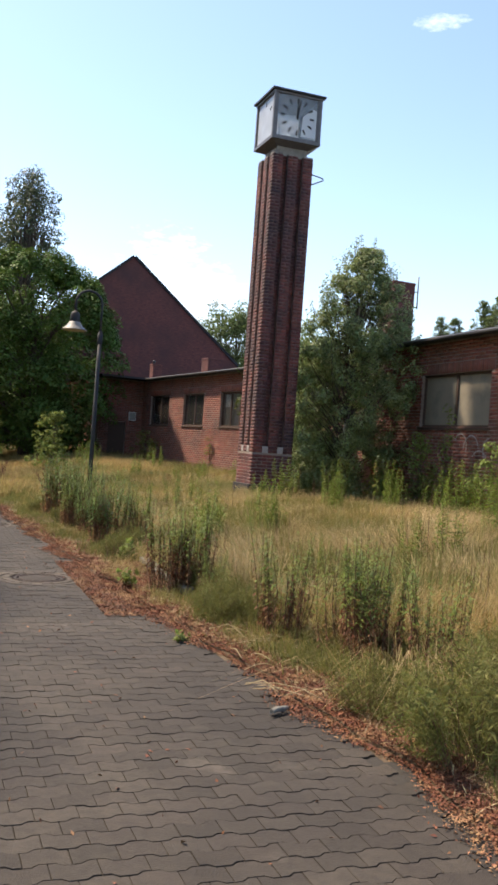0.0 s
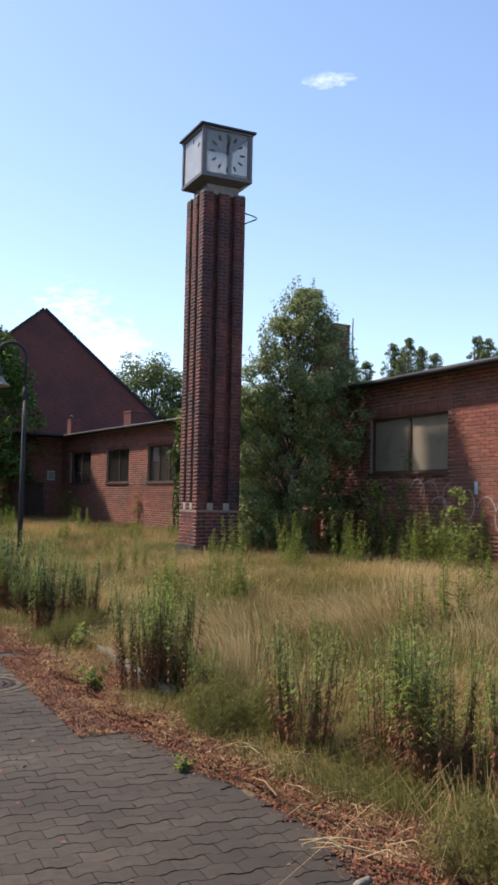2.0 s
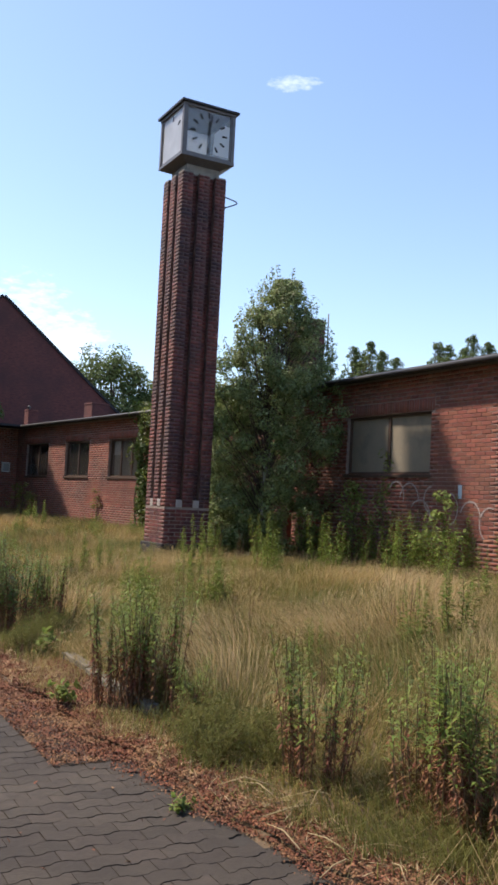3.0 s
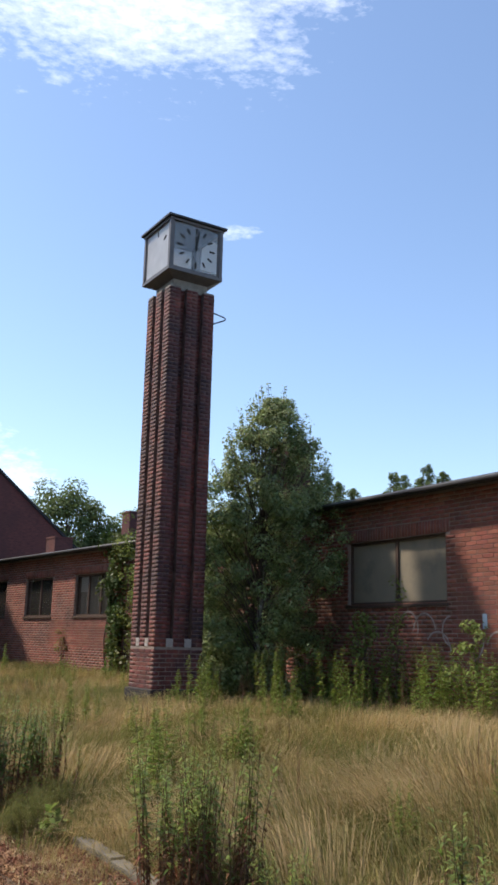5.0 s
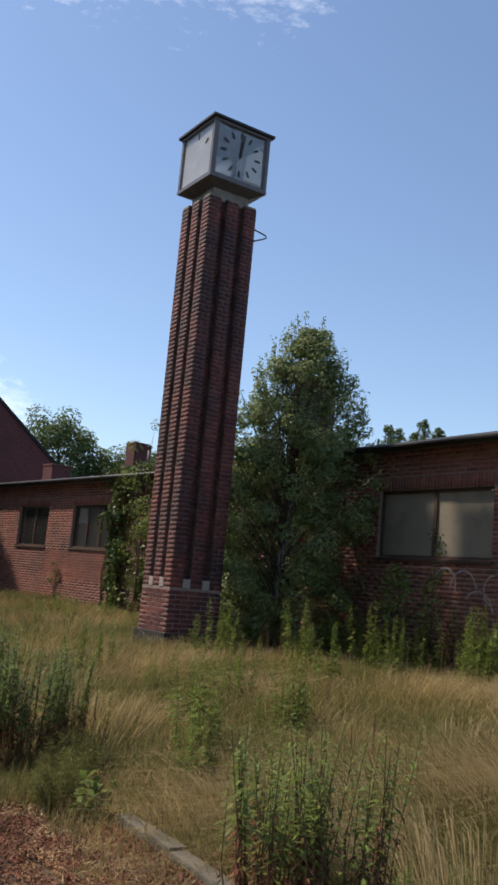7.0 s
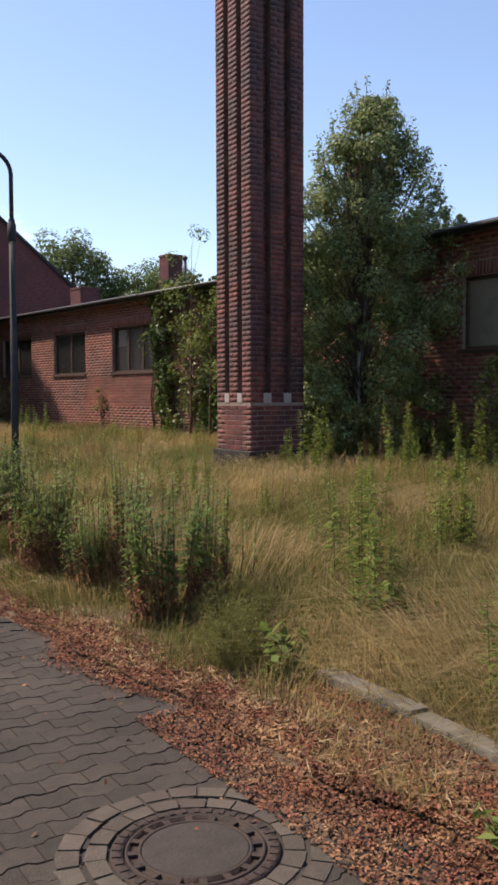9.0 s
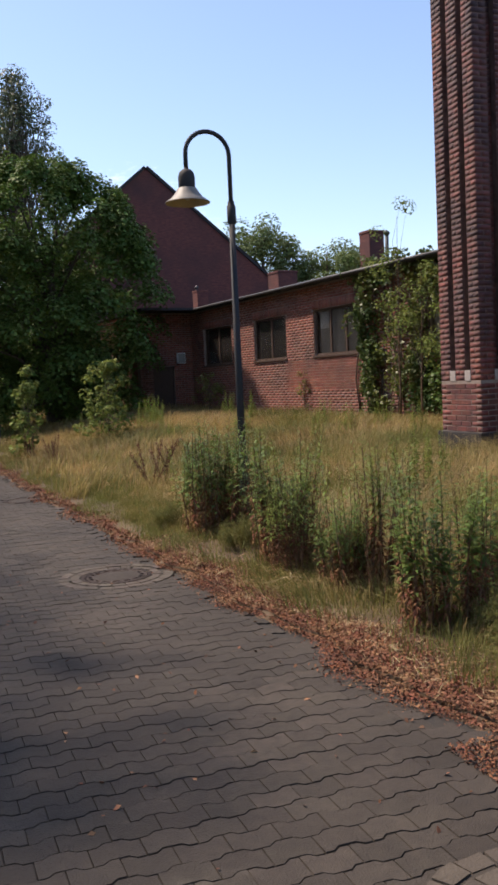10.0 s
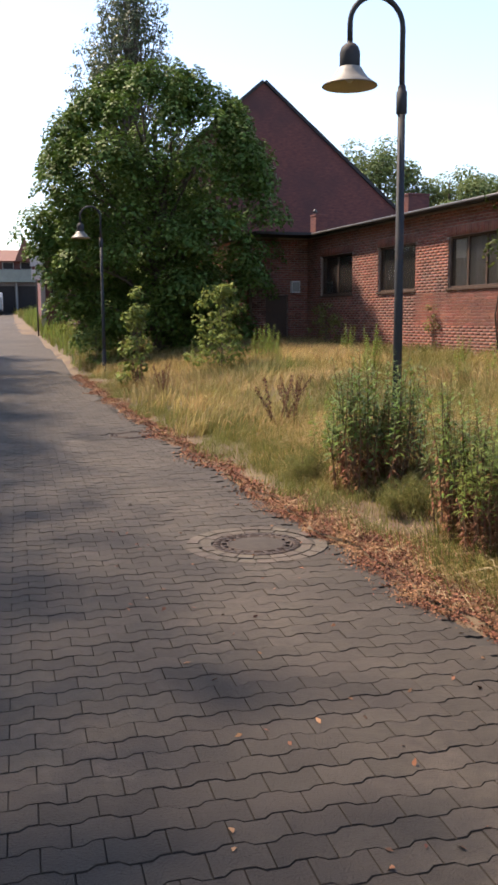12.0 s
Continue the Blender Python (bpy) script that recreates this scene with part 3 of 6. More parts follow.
def manhole(at, label):
    e = thing("manhole_cover", label, "manhole cover", (*at, 0.0))
    bm = lathe(bmesh.new(), [(0.326, -0.02), (0.330, 0.004), (0.385, 0.006), (0.392, -0.02)], sides=48)
    part("frame", bm, IRON, e, "rusty cast-iron frame")
    for a in range(36):
        b = boxed((0.338, -0.014, 0.004), (0.380, 0.014, 0.011), 0.002, pose(0, 0, 0, 0, 0, a * 10))
        part("rib", b, IRON, e)
    lid = part("lid", lathe(bmesh.new(), [(0.246, -0.03), (0.247, 0.007), (0.262, 0.007), (0.264, -0.012), (0.306, -0.012), (0.308, 0.007), (0.320, 0.007), (0.322, -0.02)], sides=48), IRON, e, "cast-iron lid with a ring of vent slots")
    for a in range(16):
        part("web", boxed((0.262, -0.017, -0.012), (0.309, 0.017, 0.006), 0.002, pose(0, 0, 0, 0, 0, a * 22.5)), IRON, lid)
    part("filling", lathe(bmesh.new(), [(0.0005, 0.006), (0.235, 0.005), (0.2455, 0.003), (0.2458, -0.03)], sides=48), COVER, lid, "grey concrete filling of the lid")
    return e


for i, spot in enumerate(MANHOLES):
    manhole(spot, ("round iron manhole cover with litter on its ribs", "round iron manhole cover ringed by small paving stones", "round iron manhole cover at the edge of the road")[i])


def setts(name, centre, seed):
    """Cut paving stones set in rings round a manhole."""
    rnd = random.Random(seed)
    owner = thing(name, "ring of pale cut paving stones round a manhole", "paving stones", (*centre, 0))
    for ring, (r0, r1, count) in enumerate(((0.40, 0.51, 20), (0.52, 0.64, 24))):
        for i in range(count):
            a0, a1 = 2 * math.pi * i / count + 0.012, 2 * math.pi * (i + 1) / count - 0.012
            am = (a0 + a1) / 2
            if centre[0] + r1 * math.cos(am) > float(road_edge(centre[1] + r1 * math.sin(am))) + 0.1:
                continue
            bm = bmesh.new()
            z = 0.005 + rnd.uniform(-0.002, 0.004)
            pts = [(r0 + 0.006, a0), (r1 - rnd.uniform(0.004, 0.02), a0), (r1 - rnd.uniform(0.004, 0.02), am), (r1 - rnd.uniform(0.004, 0.02), a1), (r0 + 0.006, a1)]
            top = [bm.verts.new((r * math.cos(a), r * math.sin(a), z)) for r, a in pts]
            low = [bm.verts.new((r * math.cos(a) * 1.01, r * math.sin(a) * 1.01, -0.02)) for r, a in pts]
            bm.faces.new(top)
            for q in range(5):
                bm.faces.new((top[q - 1], low[q - 1], low[q], top[q]))
            part("sett", bm, SETT, owner)


for i, spot in enumerate(MANHOLES[:2]):
    setts("paving_stone_ring", spot, i)

# raised kerb between the lay-by and the grass
kerb = thing("kerb", "weathered concrete kerb stones half buried in dry grass", "kerb")
for i in range(3):
    a = Vector((3.90 - i * 0.03, 14.35 - i * 1.0, 0))
    d = Vector((-0.02, -1.0, 0)).normalized()
    part("kerb_stone", boxed((0.012, -0.075, -0.1), (0.985, 0.075, 0.145 - 0.014 * (i % 2)), 0.018, Matrix.Translation(a) @ Matrix.Rotation(math.atan2(d.y, d.x), 4, "Z") @ pose(0, 0, 0, 0, 0, (0.6, -0.8, 0.5, -0.4)[i])), KERB, kerb)

# ---- right-hand workshop ----
WX = 13.95
right_m = Matrix(((0, -1, 0, WX), (1, 0, 0, 0), (0, 0, 1, 0), (0, 0, 0, 1)))      # u = y, out = -x
workshop = thing("workshop", "low red-brick workshop with boarded windows and a flat felt roof", "building")
R_OPEN = [(19.40, 22.77, 2.99, 4.48), (13.75, 17.13, 2.99, 4.48), (8.2, 11.5, 2.99, 4.48)]
part("wall", pierced(bmesh.new(), 2.0, 25.4, -0.2, 5.42, R_OPEN, -0.36, 0.0), MORTAR, workshop).matrix_world = right_m
end_wall = part("end_wall", boxed((WX + 0.002, 25.1, -0.2), (WX + 9, 25.4, 5.4)), BRICK, workshop)
part("end_wall", boxed((WX + 0.002, 2.0, -0.2), (WX + 9, 2.3, 5.4)), BRICK, workshop)
part("rear_wall", boxed((WX + 8.7, 2.3, -0.2), (WX + 9, 25.1, 5.8)), BRICK, workshop)
part("floor_slab", boxed((WX + 0.36, 2.3, 0.3), (WX + 8.7, 25.1, 0.5)), CONCRETE, workshop)


def soldier(u0, u1, z):
    """A flat arch of upright bricks over an opening."""
    n = int((u1 - u0) / COURSE)
    w = (u1 - u0) / n
    return [(u0 + i * w + 0.005, u0 + (i + 1) * w - 0.006, z, z + BRICK_L) for i in range(n)]


R_CUT = R_OPEN + [(a - 0.12, b + 0.12, d, d + 0.305) for a, b, c, d in R_OPEN]
cells = courses(2.0, 25.4, 0.1, 5.36, R_CUT)
r_ones, r_rest = split_bricks(cells, (17.2, 19.3, 1.6, 4.6))
for a, b, c, d in R_OPEN:
    r_rest += soldier(a - 0.11, b + 0.11, d + 0.006)
brick_mass("brickwork", r_rest, right_m, BRICK, workshop, label="red bricks in running bond")

roof_bm = bmesh.new()
box(roof_bm, (WX - 0.30, 1.7, 5.40), (WX + 9.3, 25.75, 5.52), 0.0)
for v in roof_bm.verts:
    v.co.z += (v.co.x - WX) * 0.055
part("roof", roof_bm, FELT, workshop, "black felt roof")
part("fascia", boxed((WX - 0.33, 1.7, 5.33), (WX - 0.302, 25.75, 5.50), 0.004), GUTTER, workshop)
gut = bmesh.new()
tube(gut, [(WX - 0.385, 1.6, 5.41), (WX - 0.385, 25.8, 5.41)], 0.062, 12)
part("gutter", gut, GUTTER, workshop, "dark zinc gutter")


def window(owner, m, opening, mullions, fill, fill_label, depth=-0.10, pane_mat=None, sill=True, bars=0):
    a, b, c, d = opening
    w = thing("window", "", "")
    w.parent = owner
    f = 0.065
    fr = bmesh.new()
    for lo, hi in (((a, c), (b, c + f)), ((a, d - f), (b, d)), ((a, c + f), (a + f, d - f)), ((b - f, c + f), (b, d - f))):
        box(fr, (lo[0] + 0.004, depth - 0.05, lo[1] + 0.004), (hi[0] - 0.004, depth + 0.02, hi[1] - 0.004), 0.006)
    part("window_frame", fr, FRAME, w).matrix_world = m
    cuts = [a + f] + [a + (b - a) * q for q in mullions] + [b - f]
    for q in mullions:
        u = a + (b - a) * q
        part("mullion", boxed((u - 0.045, depth - 0.045, c + f), (u + 0.045, depth + 0.015, d - f), 0.006), FRAME, w).matrix_world = m
    for u0, u1 in zip(cuts, cuts[1:]):
        bm = bmesh.new()
        nu, nz = 14, 8
        grid = [[bm.verts.new((u0 + (u1 - u0) * i / nu, depth - 0.03 + (0.010 * noise.noise((u0 + i * 0.5, k * 0.45, 3.1)) if 0 < i < nu and 0 < k < nz else 0), c + f + (d - c - 2 * f) * k / nz)) for k in range(nz + 1)] for i in range(nu + 1)]
        for i in range(nu):
            for k in range(nz):
                bm.faces.new((grid[i][k], grid[i][k + 1], grid[i + 1][k + 1], grid[i + 1][k])).smooth = True
        p = part("board" if pane_mat is None else "pane", bm, pane_mat or fill, w, fill_label if pane_mat is None else "dusty glass pane")
        p.matrix_world = m
        if pane_mat is not None:
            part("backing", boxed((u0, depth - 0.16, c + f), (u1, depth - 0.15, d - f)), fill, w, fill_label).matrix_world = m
    for i in range(bars):
        u = a + (b - a) * (i + 1) / (bars + 1)
        part("bar", boxed((u - 0.012, depth + 0.03, c + 0.01), (u + 0.012, depth + 0.05, d - 0.01)), FRAME, w).matrix_world = m
    if sill:
        part("window_sill", boxed((a - 0.05, -0.12, c - 0.075), (b + 0.05, 0.05, c - 0.004), 0.01), FRAME, w).matrix_world = m
    return w


for o in R_OPEN:
    window(workshop, right_m, o, (0.5,), BOARD, "grey painted board with dents and stains")

# marks on the workshop's wall: a pale notice and faded sprayed strokes
notice = thing("wall_notice", "small pale blue notice stuck on the brick wall", "notice")
part("sheet", boxed((18.28, 0.012, 2.44), (18.40, 0.016, 2.74)), BLUE_PAPER, notice).matrix_world = right_m
scrawl = thing("wall_scrawl", "faded pale sprayed strokes on the red brick wall", "graffiti")
for i, (u, z, r, a0, a1) in enumerate(((20.6, 2.45, 0.30, 30, 200), (20.1, 2.35, 0.35, 10, 170), (19.3, 2.40, 0.25, -80, 90), (18.7, 2.2, 0.3, 100, 260), (18.0, 2.0, 0.32, 20, 180), (17.4, 1.9, 0.3, -60, 110), (19.7, 1.9, 0.4, 40, 170))):
    bm = bmesh.new()
    pts = [(u + r * math.cos(radians(a0 + (a1 - a0) * t / 14)), z + 1.2 * r * math.sin(radians(a0 + (a1 - a0) * t / 14))) for t in range(15)]
    prev = None
    for (x, y), (x2, y2) in zip(pts, pts[1:]):
        d = Vector((x2 - x, y2 - y)).normalized() * 0.019
        quad = [bm.verts.new(q) for q in ((x - d.y, 0.0135, y + d.x), (x + d.y, 0.0135, y - d.x), (x2 + d.y, 0.0135, y2 - d.x), (x2 - d.y, 0.0135, y2 + d.x))]
        bm.faces.new(quad)
    part("stroke", bm, CHALK, scrawl).matrix_world = right_m

# ---- left-hand workshop, turned a little towards the road ----
LP, LT = Vector((13.13, 35.3, 0)), math.atan2(0.1, 0.995)
lu = Vector((-math.sin(LT), math.cos(LT), 0))
ln = Vector((-math.cos(LT), -math.sin(LT), 0))
left_m = Matrix(((lu.x, ln.x, 0, LP.x), (lu.y, ln.y, 0, LP.y), (0, 0, 1, 0), (0, 0, 0, 1)))
hall = thing("hall", "long low red-brick hall with dusty windows and a felt roof", "building")
L_OPEN = [(0.0, 2.85, 2.85, 4.40), (4.80, 7.35, 2.85, 4.40), (9.38, 12.2, 2.85, 4.40), (-6.2, -3.45, 2.85, 4.40)]
part("wall", pierced(bmesh.new(), -9.0, 13.52, -0.2, 5.24, L_OPEN, -0.36, 0.0), MORTAR, hall).matrix_world = left_m
L_CUT = L_OPEN + [(a - 0.12, b + 0.12, d, d + 0.305) for a, b, c, d in L_OPEN]
cells = courses(-9.0, 13.52, 0.3, 5.2, L_CUT, 1)
l_ones, l_rest = split_bricks(cells, (-0.2, 4.9, 1.7, 2.8))
for a, b, c, d in L_OPEN:
    l_rest += soldier(a - 0.11, b + 0.11, d + 0.006)
brick_mass("brickwork", l_rest, left_m, BRICK, hall, label="red bricks in running bond")
for lo, hi in (((-9.0, -12.0, -0.2), (-8.7, -0.362, 5.5)), ((-8.7, -12.0, -0.2), (22.0, -11.7, 5.9)), ((21.7, -11.7, -0.2), (22.0, 2.5, 5.3))):
    part("outer_wall", boxed(lo, hi), BRICK, hall).matrix_world = left_m
part("floor_slab", boxed((-8.7, -11.7, 0.3), (13.5, -0.37, 0.5)), CONCRETE, hall).matrix_world = left_m
# projecting wing at the far end, its front in the shade
WING_OPEN = [(0.9, 1.9, 0.5, 2.9)]
wing_m = left_m @ Matrix(((0, -1, 0, 13.522), (1, 0, 0, 0.0), (0, 0, 1, 0), (0, 0, 0, 1)))
part("wing_wall", pierced(bmesh.new(), -0.36, 2.5, -0.2, 5.24, WING_OPEN, -0.36, 0.0), MORTAR, hall).matrix_world = wing_m
brick_mass("wing_brickwork", courses(0.0, 2.5, 0.3, 5.2, WING_OPEN, 1), wing_m, BRICK, hall)
part("wing_door", boxed((0.91, -0.2, 0.5), (1.89, -0.14, 2.89), 0.01), FRAME, hall, "dark wooden door").matrix_world = wing_m
part("wing_side_wall", boxed((13.9, 2.2, -0.2), (21.7, 2.5, 5.24)), BRICK, hall).matrix_world = left_m
meter = thing("meter_box", "small white meter box on the shaded brick wall", "meter box")
mb = boxed((0.42, 0.02, 3.0), (0.80, 0.18, 3.48), 0.012)
part("housing", mb, PAPER, meter).matrix_world = wing_m
part("lid", boxed((0.45, 0.182, 3.04), (0.77, 0.192, 3.44), 0.004), PLASTER, meter).matrix_world = wing_m

roof_bm = bmesh.new()
box(roof_bm, (-9.3, -12.3, 5.25), (22.2, 0.30, 5.36))
# wing roof drawn out past its front, an added overhang that darkens the wall
box(roof_bm, (12.2, 0.302, 5.25), (22.2, 2.8, 5.36))
for v in roof_bm.verts:
    v.co.z += max(0.0, -v.co.y) * 0.05
part("roof", roof_bm, FELT, hall, "black felt roof").matrix_world = left_m
part("fascia", boxed((-9.3, 0.302, 5.19), (12.19, 0.325, 5.33), 0.004), GUTTER, hall).matrix_world = left_m
gut = bmesh.new()
tube(gut, [(-9.3, 0.39, 5.28), (12.19, 0.39, 5.28)], 0.06, 12)
part("gutter", gut, GUTTER, hall, "dark zinc gutter").matrix_world = left_m
window(hall, left_m, L_OPEN[0], (0.34, 0.67), CURTAIN, "grey hanging curtain", pane_mat=PANE)
# two of these windows get a near-black backing in place of an unlit room
window(hall, left_m, L_OPEN[1], (0.5,), UNLIT_FILL, "near-black sheet standing in for the unlit room", pane_mat=PANE)
window(hall, left_m, L_OPEN[2], (0.5,), UNLIT_FILL, "near-black sheet standing in for the unlit room", pane_mat=PANE)
window(hall, left_m, L_OPEN[3], (0.5,), BOARD, "pale board in the window")
blind = thing("window_blind", "pale sheet hung in the corner of a window", "blind")
part("sheet", boxed((2.2, -0.22, 3.75), (2.75, -0.21, 4.3)), PAPER, blind).matrix_world = left_m


def chimney(u, back, w, z0, z1, label):
    e = thing("chimney", label, "chimney")
    e.matrix_world = left_m
    part("shaft", boxed((u - w / 2, -back - w / 2, z0), (u + w / 2, -back + w / 2, z1 - 0.09), 0.01), GABLE, e)
    part("cap", boxed((u - w / 2 - 0.02, -back - w / 2 - 0.02, z1 - 0.088), (u + w / 2 + 0.02, -back + w / 2 + 0.02, z1), 0.015), GABLE, e)
    return e


chimney(1.4, 1.5, 0.58, 5.28, 6.85, "square red-brick chimney on the felt roof")
chimney(-7.5, 1.93, 0.88, 5.28, 8.2, "tall dark brick chimney stack on the end of the hall")
mast = thing("aerial_mast", "thin metal mast bracketed to the tall chimney", "aerial")
mast.matrix_world = left_m
part("pole", tube(bmesh.new(), [(-7.75, -2.64, 7.35), (-7.75, -2.64, 8.5)], 0.022, 8), GUTTER, mast)
for z in (7.4, 7.95):
    part("bracket", tube(bmesh.new(), [(-7.6, -2.36, z), (-7.75, -2.64, z)], 0.018, 6), GUTTER, mast)
chimney(7.6, 1.5, 0.85, 5.28, 6.32, "short wide brick chimney on the felt roof")
chimney(14.6, 1.0, 0.55, 5.25, 6.35, "small brick chimney at the end of the roof")
for u, back, z1 in ((0.55, 1.5, 6.62), (15.0, 1.0, 6.5)):
    e = thing("vent_pipe", "thin grey metal vent pipe on the roof", "vent pipe")
    e.matrix_world = left_m
    part("pipe", tube(bmesh.new(), [(u, -back, 5.28), (u, -back, z1)], 0.06, 10), GUTTER, e)
    part("cowl", lathe(bmesh.new(), [(0.001, 0.14), (0.10, 0.06), (0.10, 0.0), (0.06, -0.04)], (u, -back, z1), 12), GUTTER, e)

# ---- gabled hall behind ----
gabled = thing("gabled_house", "tall dark red-brick house with a blank gable", "building")
GA = Vector((13.3, 61.0, 14.52))
half, drop = 10.2, 8.6
bm = bmesh.new()
front = [bm.verts.new(p) for p in ((GA.x - half, 61.0, 0), (GA.x + half, 61.0, 0), (GA.x + half, 61.0, GA.z - drop), (GA.x, 61.0, GA.z), (GA.x - half, 61.0, GA.z - drop))]
bm.faces.new(front)
r = bmesh.ops.extrude_face_region(bm, geom=list(bm.faces))
bmesh.ops.translate(bm, verts=[v for v in r["geom"] if isinstance(v, bmesh.types.BMVert)], vec=(0, 22, 0))
bmesh.ops.recalc_face_normals(bm, faces=bm.faces)
part("wall", bm, GABLE, gabled)
for s in (-1, 1):
    bm = bmesh.new()
    d = Vector((s * (half + 0.5), 0, -drop * (half + 0.5) / half))
    n = Vector((drop * s, 0, half)).normalized() * 0.16
    p0, p1 = GA + Vector((0, -0.12, 0.01)), GA + d + Vector((0, -0.12, 0.01))
    vs = [bm.verts.new(q + Vector((0, y, 0))) for y in (0, 22.4) for q in (p0, p1, p1 + n, p0 + n)]
    for f in ((0, 1, 2, 3), (7, 6, 5, 4), (0, 4, 5, 1), (1, 5, 6, 2), (2, 6, 7, 3), (3, 7, 4, 0)):
        bm.faces.new([vs[i] for i in f])
    bmesh.ops.recalc_face_normals(bm, faces=bm.faces)
    part("roof", bm, FELT, gabled, "dark roof edge")

# ---- houses where the road ends ----
house = thing("far_house", "distant house with a red tiled roof and a small gable", "house")
part("wall", boxed((-22, 112, 0), (4.6, 124, 8.6), 0.02), GABLE, house)
part("canopy", boxed((-22, 111.2, 6.4), (4.6, 111.98, 7.7), 0.03), CANOPY, house, "grey-green canopy over the shopfronts")
part("lower_wall", boxed((-22, 111.9, 0), (4.6, 111.98, 6.38)), GREY_WALL, house)
bm = bmesh.new()
pts = [(-22.5, 111.4, 8.6), (5.2, 111.4, 8.6), (3.2, 118, 10.2), (-22.5, 118, 10.2), (-22.5, 124.6, 8.6), (5.2, 124.6, 8.6)]
vs = [bm.verts.new(p) for p in pts]
for f in ((0, 1, 2, 3), (3, 2, 5, 4), (0, 3, 4), (1, 5, 2)):
    bm.faces.new([vs[i] for i in f])
part("roof", bm, TILE, house, "red tiled roof")
bm = bmesh.new()
vs = [bm.verts.new(p) for p in ((1.9, 111.2, 8.55), (4.35, 111.2, 8.55), (2.95, 111.2, 11.1), (1.9, 118, 8.55), (4.35, 118, 8.55), (2.95, 118, 11.1))]
for f in ((0, 1, 2), (0, 2, 5, 3), (1, 4, 5, 2), (3, 5, 4)):
    bm.faces.new([vs[i] for i in f])
part("dormer", bm, TILE, house, "pointed red gable on the roof")
for i in range(8):
    w = thing("window", "", "")
    w.parent = house
    x0 = -10.4 + i * 1.85
    part("window_frame", boxed((x0 - 0.09, 111.92, 7.75), (x0 + 1.09, 111.97, 8.5), 0.01), PLASTER, w)
    # opaque near-black fill paints the darkness inside the far windows
    part("pane", boxed((x0, 111.88, 7.8), (x0 + 1.0, 111.915, 8.44)), UNLIT_FILL, w)
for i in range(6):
    part("shopfront", boxed((-11.6 + i * 2.75, 111.78, 2.3), (-9.2 + i * 2.75, 111.88, 6.0)), UNLIT_FILL, house, "dark shop window")
    part("pillar", boxed((-9.1 + i * 2.75, 111.5, 2.3), (-8.95 + i * 2.75, 111.75, 6.38), 0.01), PLASTER, house)
house.location = (-2.0, 0, -0.55)


def van(at, label):
    """A box van seen from the front, standing at the end of the road."""
    e = thing("van", label, "van", at)
    part("box_body", boxed((-0.85, 0.9, 0.45), (0.85, 4.2, 2.25), 0.05), PAPER, e, "white box body")
    cab = bmesh.new()
    box(cab, (-0.80, -0.3, 0.35), (0.80, 0.88, 1.75), 0.08)
    for v in cab.verts:
        if v.co.z > 1.1 and v.co.y < 0.3:
            v.co.y += 0.4 * (v.co.z - 1.1)
    part("cab", cab, PLASTER, e, "pale cab")
    part("windscreen", boxed((-0.68, -0.02, 1.12), (0.68, 0.03, 1.6), 0.02, pose(0, 0, 0, -18, 0, 0)), BLACK, e)
    part("bumper", boxed((-0.82, -0.36, 0.30), (0.82, -0.302, 0.55), 0.02), BLACK, e)
    for x in (-0.68, 0.68):
        for y in (0.2, 3.2):
            part("wheel", tube(bmesh.new(), [(x - 0.1, y, 0.3), (x + 0.1, y, 0.3)], 0.3, 16), BLACK, e)
    return e


van((-2.3, 106.0, 2.4), "small white box van parked at the end of the road")
shed = thing("roadside_building", "grey rendered building with a dark overhanging roof", "building")
part("wall", boxed((1.55, 74, 0), (7.0, 88, 6.3), 0.02), GABLE, shed)
part("roof", boxed((1.15, 73.4, 6.32), (7.4, 88.6, 6.6), 0.03), FELT, shed, "dark flat roof")
part("corner_post", boxed((1.48, 73.9, 0), (1.78, 73.99, 6.3), 0.01), PLASTER, shed, "pale corner post")
for i in range(2):
    part("window", boxed((2.2 + i * 1.9, 73.93, 3.2), (3.3 + i * 1.9, 73.98, 5.0)), UNLIT_FILL, shed)
sign = thing("road_sign", "white sign boards on a thin grey post", "sign", (1.15, 70, 0.9))
part("post", tube(bmesh.new(), [(0, 0, 0), (0, 0, 5.2)], 0.05, 10), GUTTER, sign)
part("board", boxed((-0.35, -0.08, 4.3), (0.35, -0.055, 5.0), 0.01), PAPER, sign)
part("board", boxed((-0.3, -0.08, 3.5), (0.3, -0.055, 4.1), 0.01), PAPER, sign)

# ---- clock tower ----
TW, TX, TY = 1.2, 8.98, 23.22
tower = thing("clock_tower", "tall square brick clock tower with a glazed clock box", "clock tower", (TX + TW / 2, TY + TW / 2, 0))
PIER = 0.29
GROOVE = (TW - 3 * PIER) / 2
Z_PL, Z_ST, Z_TOP = 1.02, 2.10, 10.26
part("plinth", boxed((-TW / 2 - 0.07, -TW / 2 - 0.07, -0.1), (TW / 2 + 0.07, TW / 2 + 0.07, Z_PL), 0.02), PLINTH, tower, "dark stone plinth")
part("footing", boxed((-TW / 2, -TW / 2, Z_PL), (TW / 2, TW / 2, Z_ST - 0.18)), MORTAR, tower)
part("core", boxed((-TW / 2 + 0.14, -TW / 2 + 0.14, Z_ST - 0.18), (TW / 2 - 0.14, TW / 2 - 0.14, Z_TOP)), MORTAR_DARK, tower, "mortar joints between the bricks")
for i in range(3):
    for k in range(3):
        if i == 1 and k == 1:
            continue
        x0, y0 = -TW / 2 + i * (PIER + GROOVE), -TW / 2 + k * (PIER + GROOVE)
        part("pier", boxed((x0, y0, Z_ST - 0.18), (x0 + PIER, y0 + PIER, Z_TOP)), MORTAR_DARK, tower)
tower_cells = []
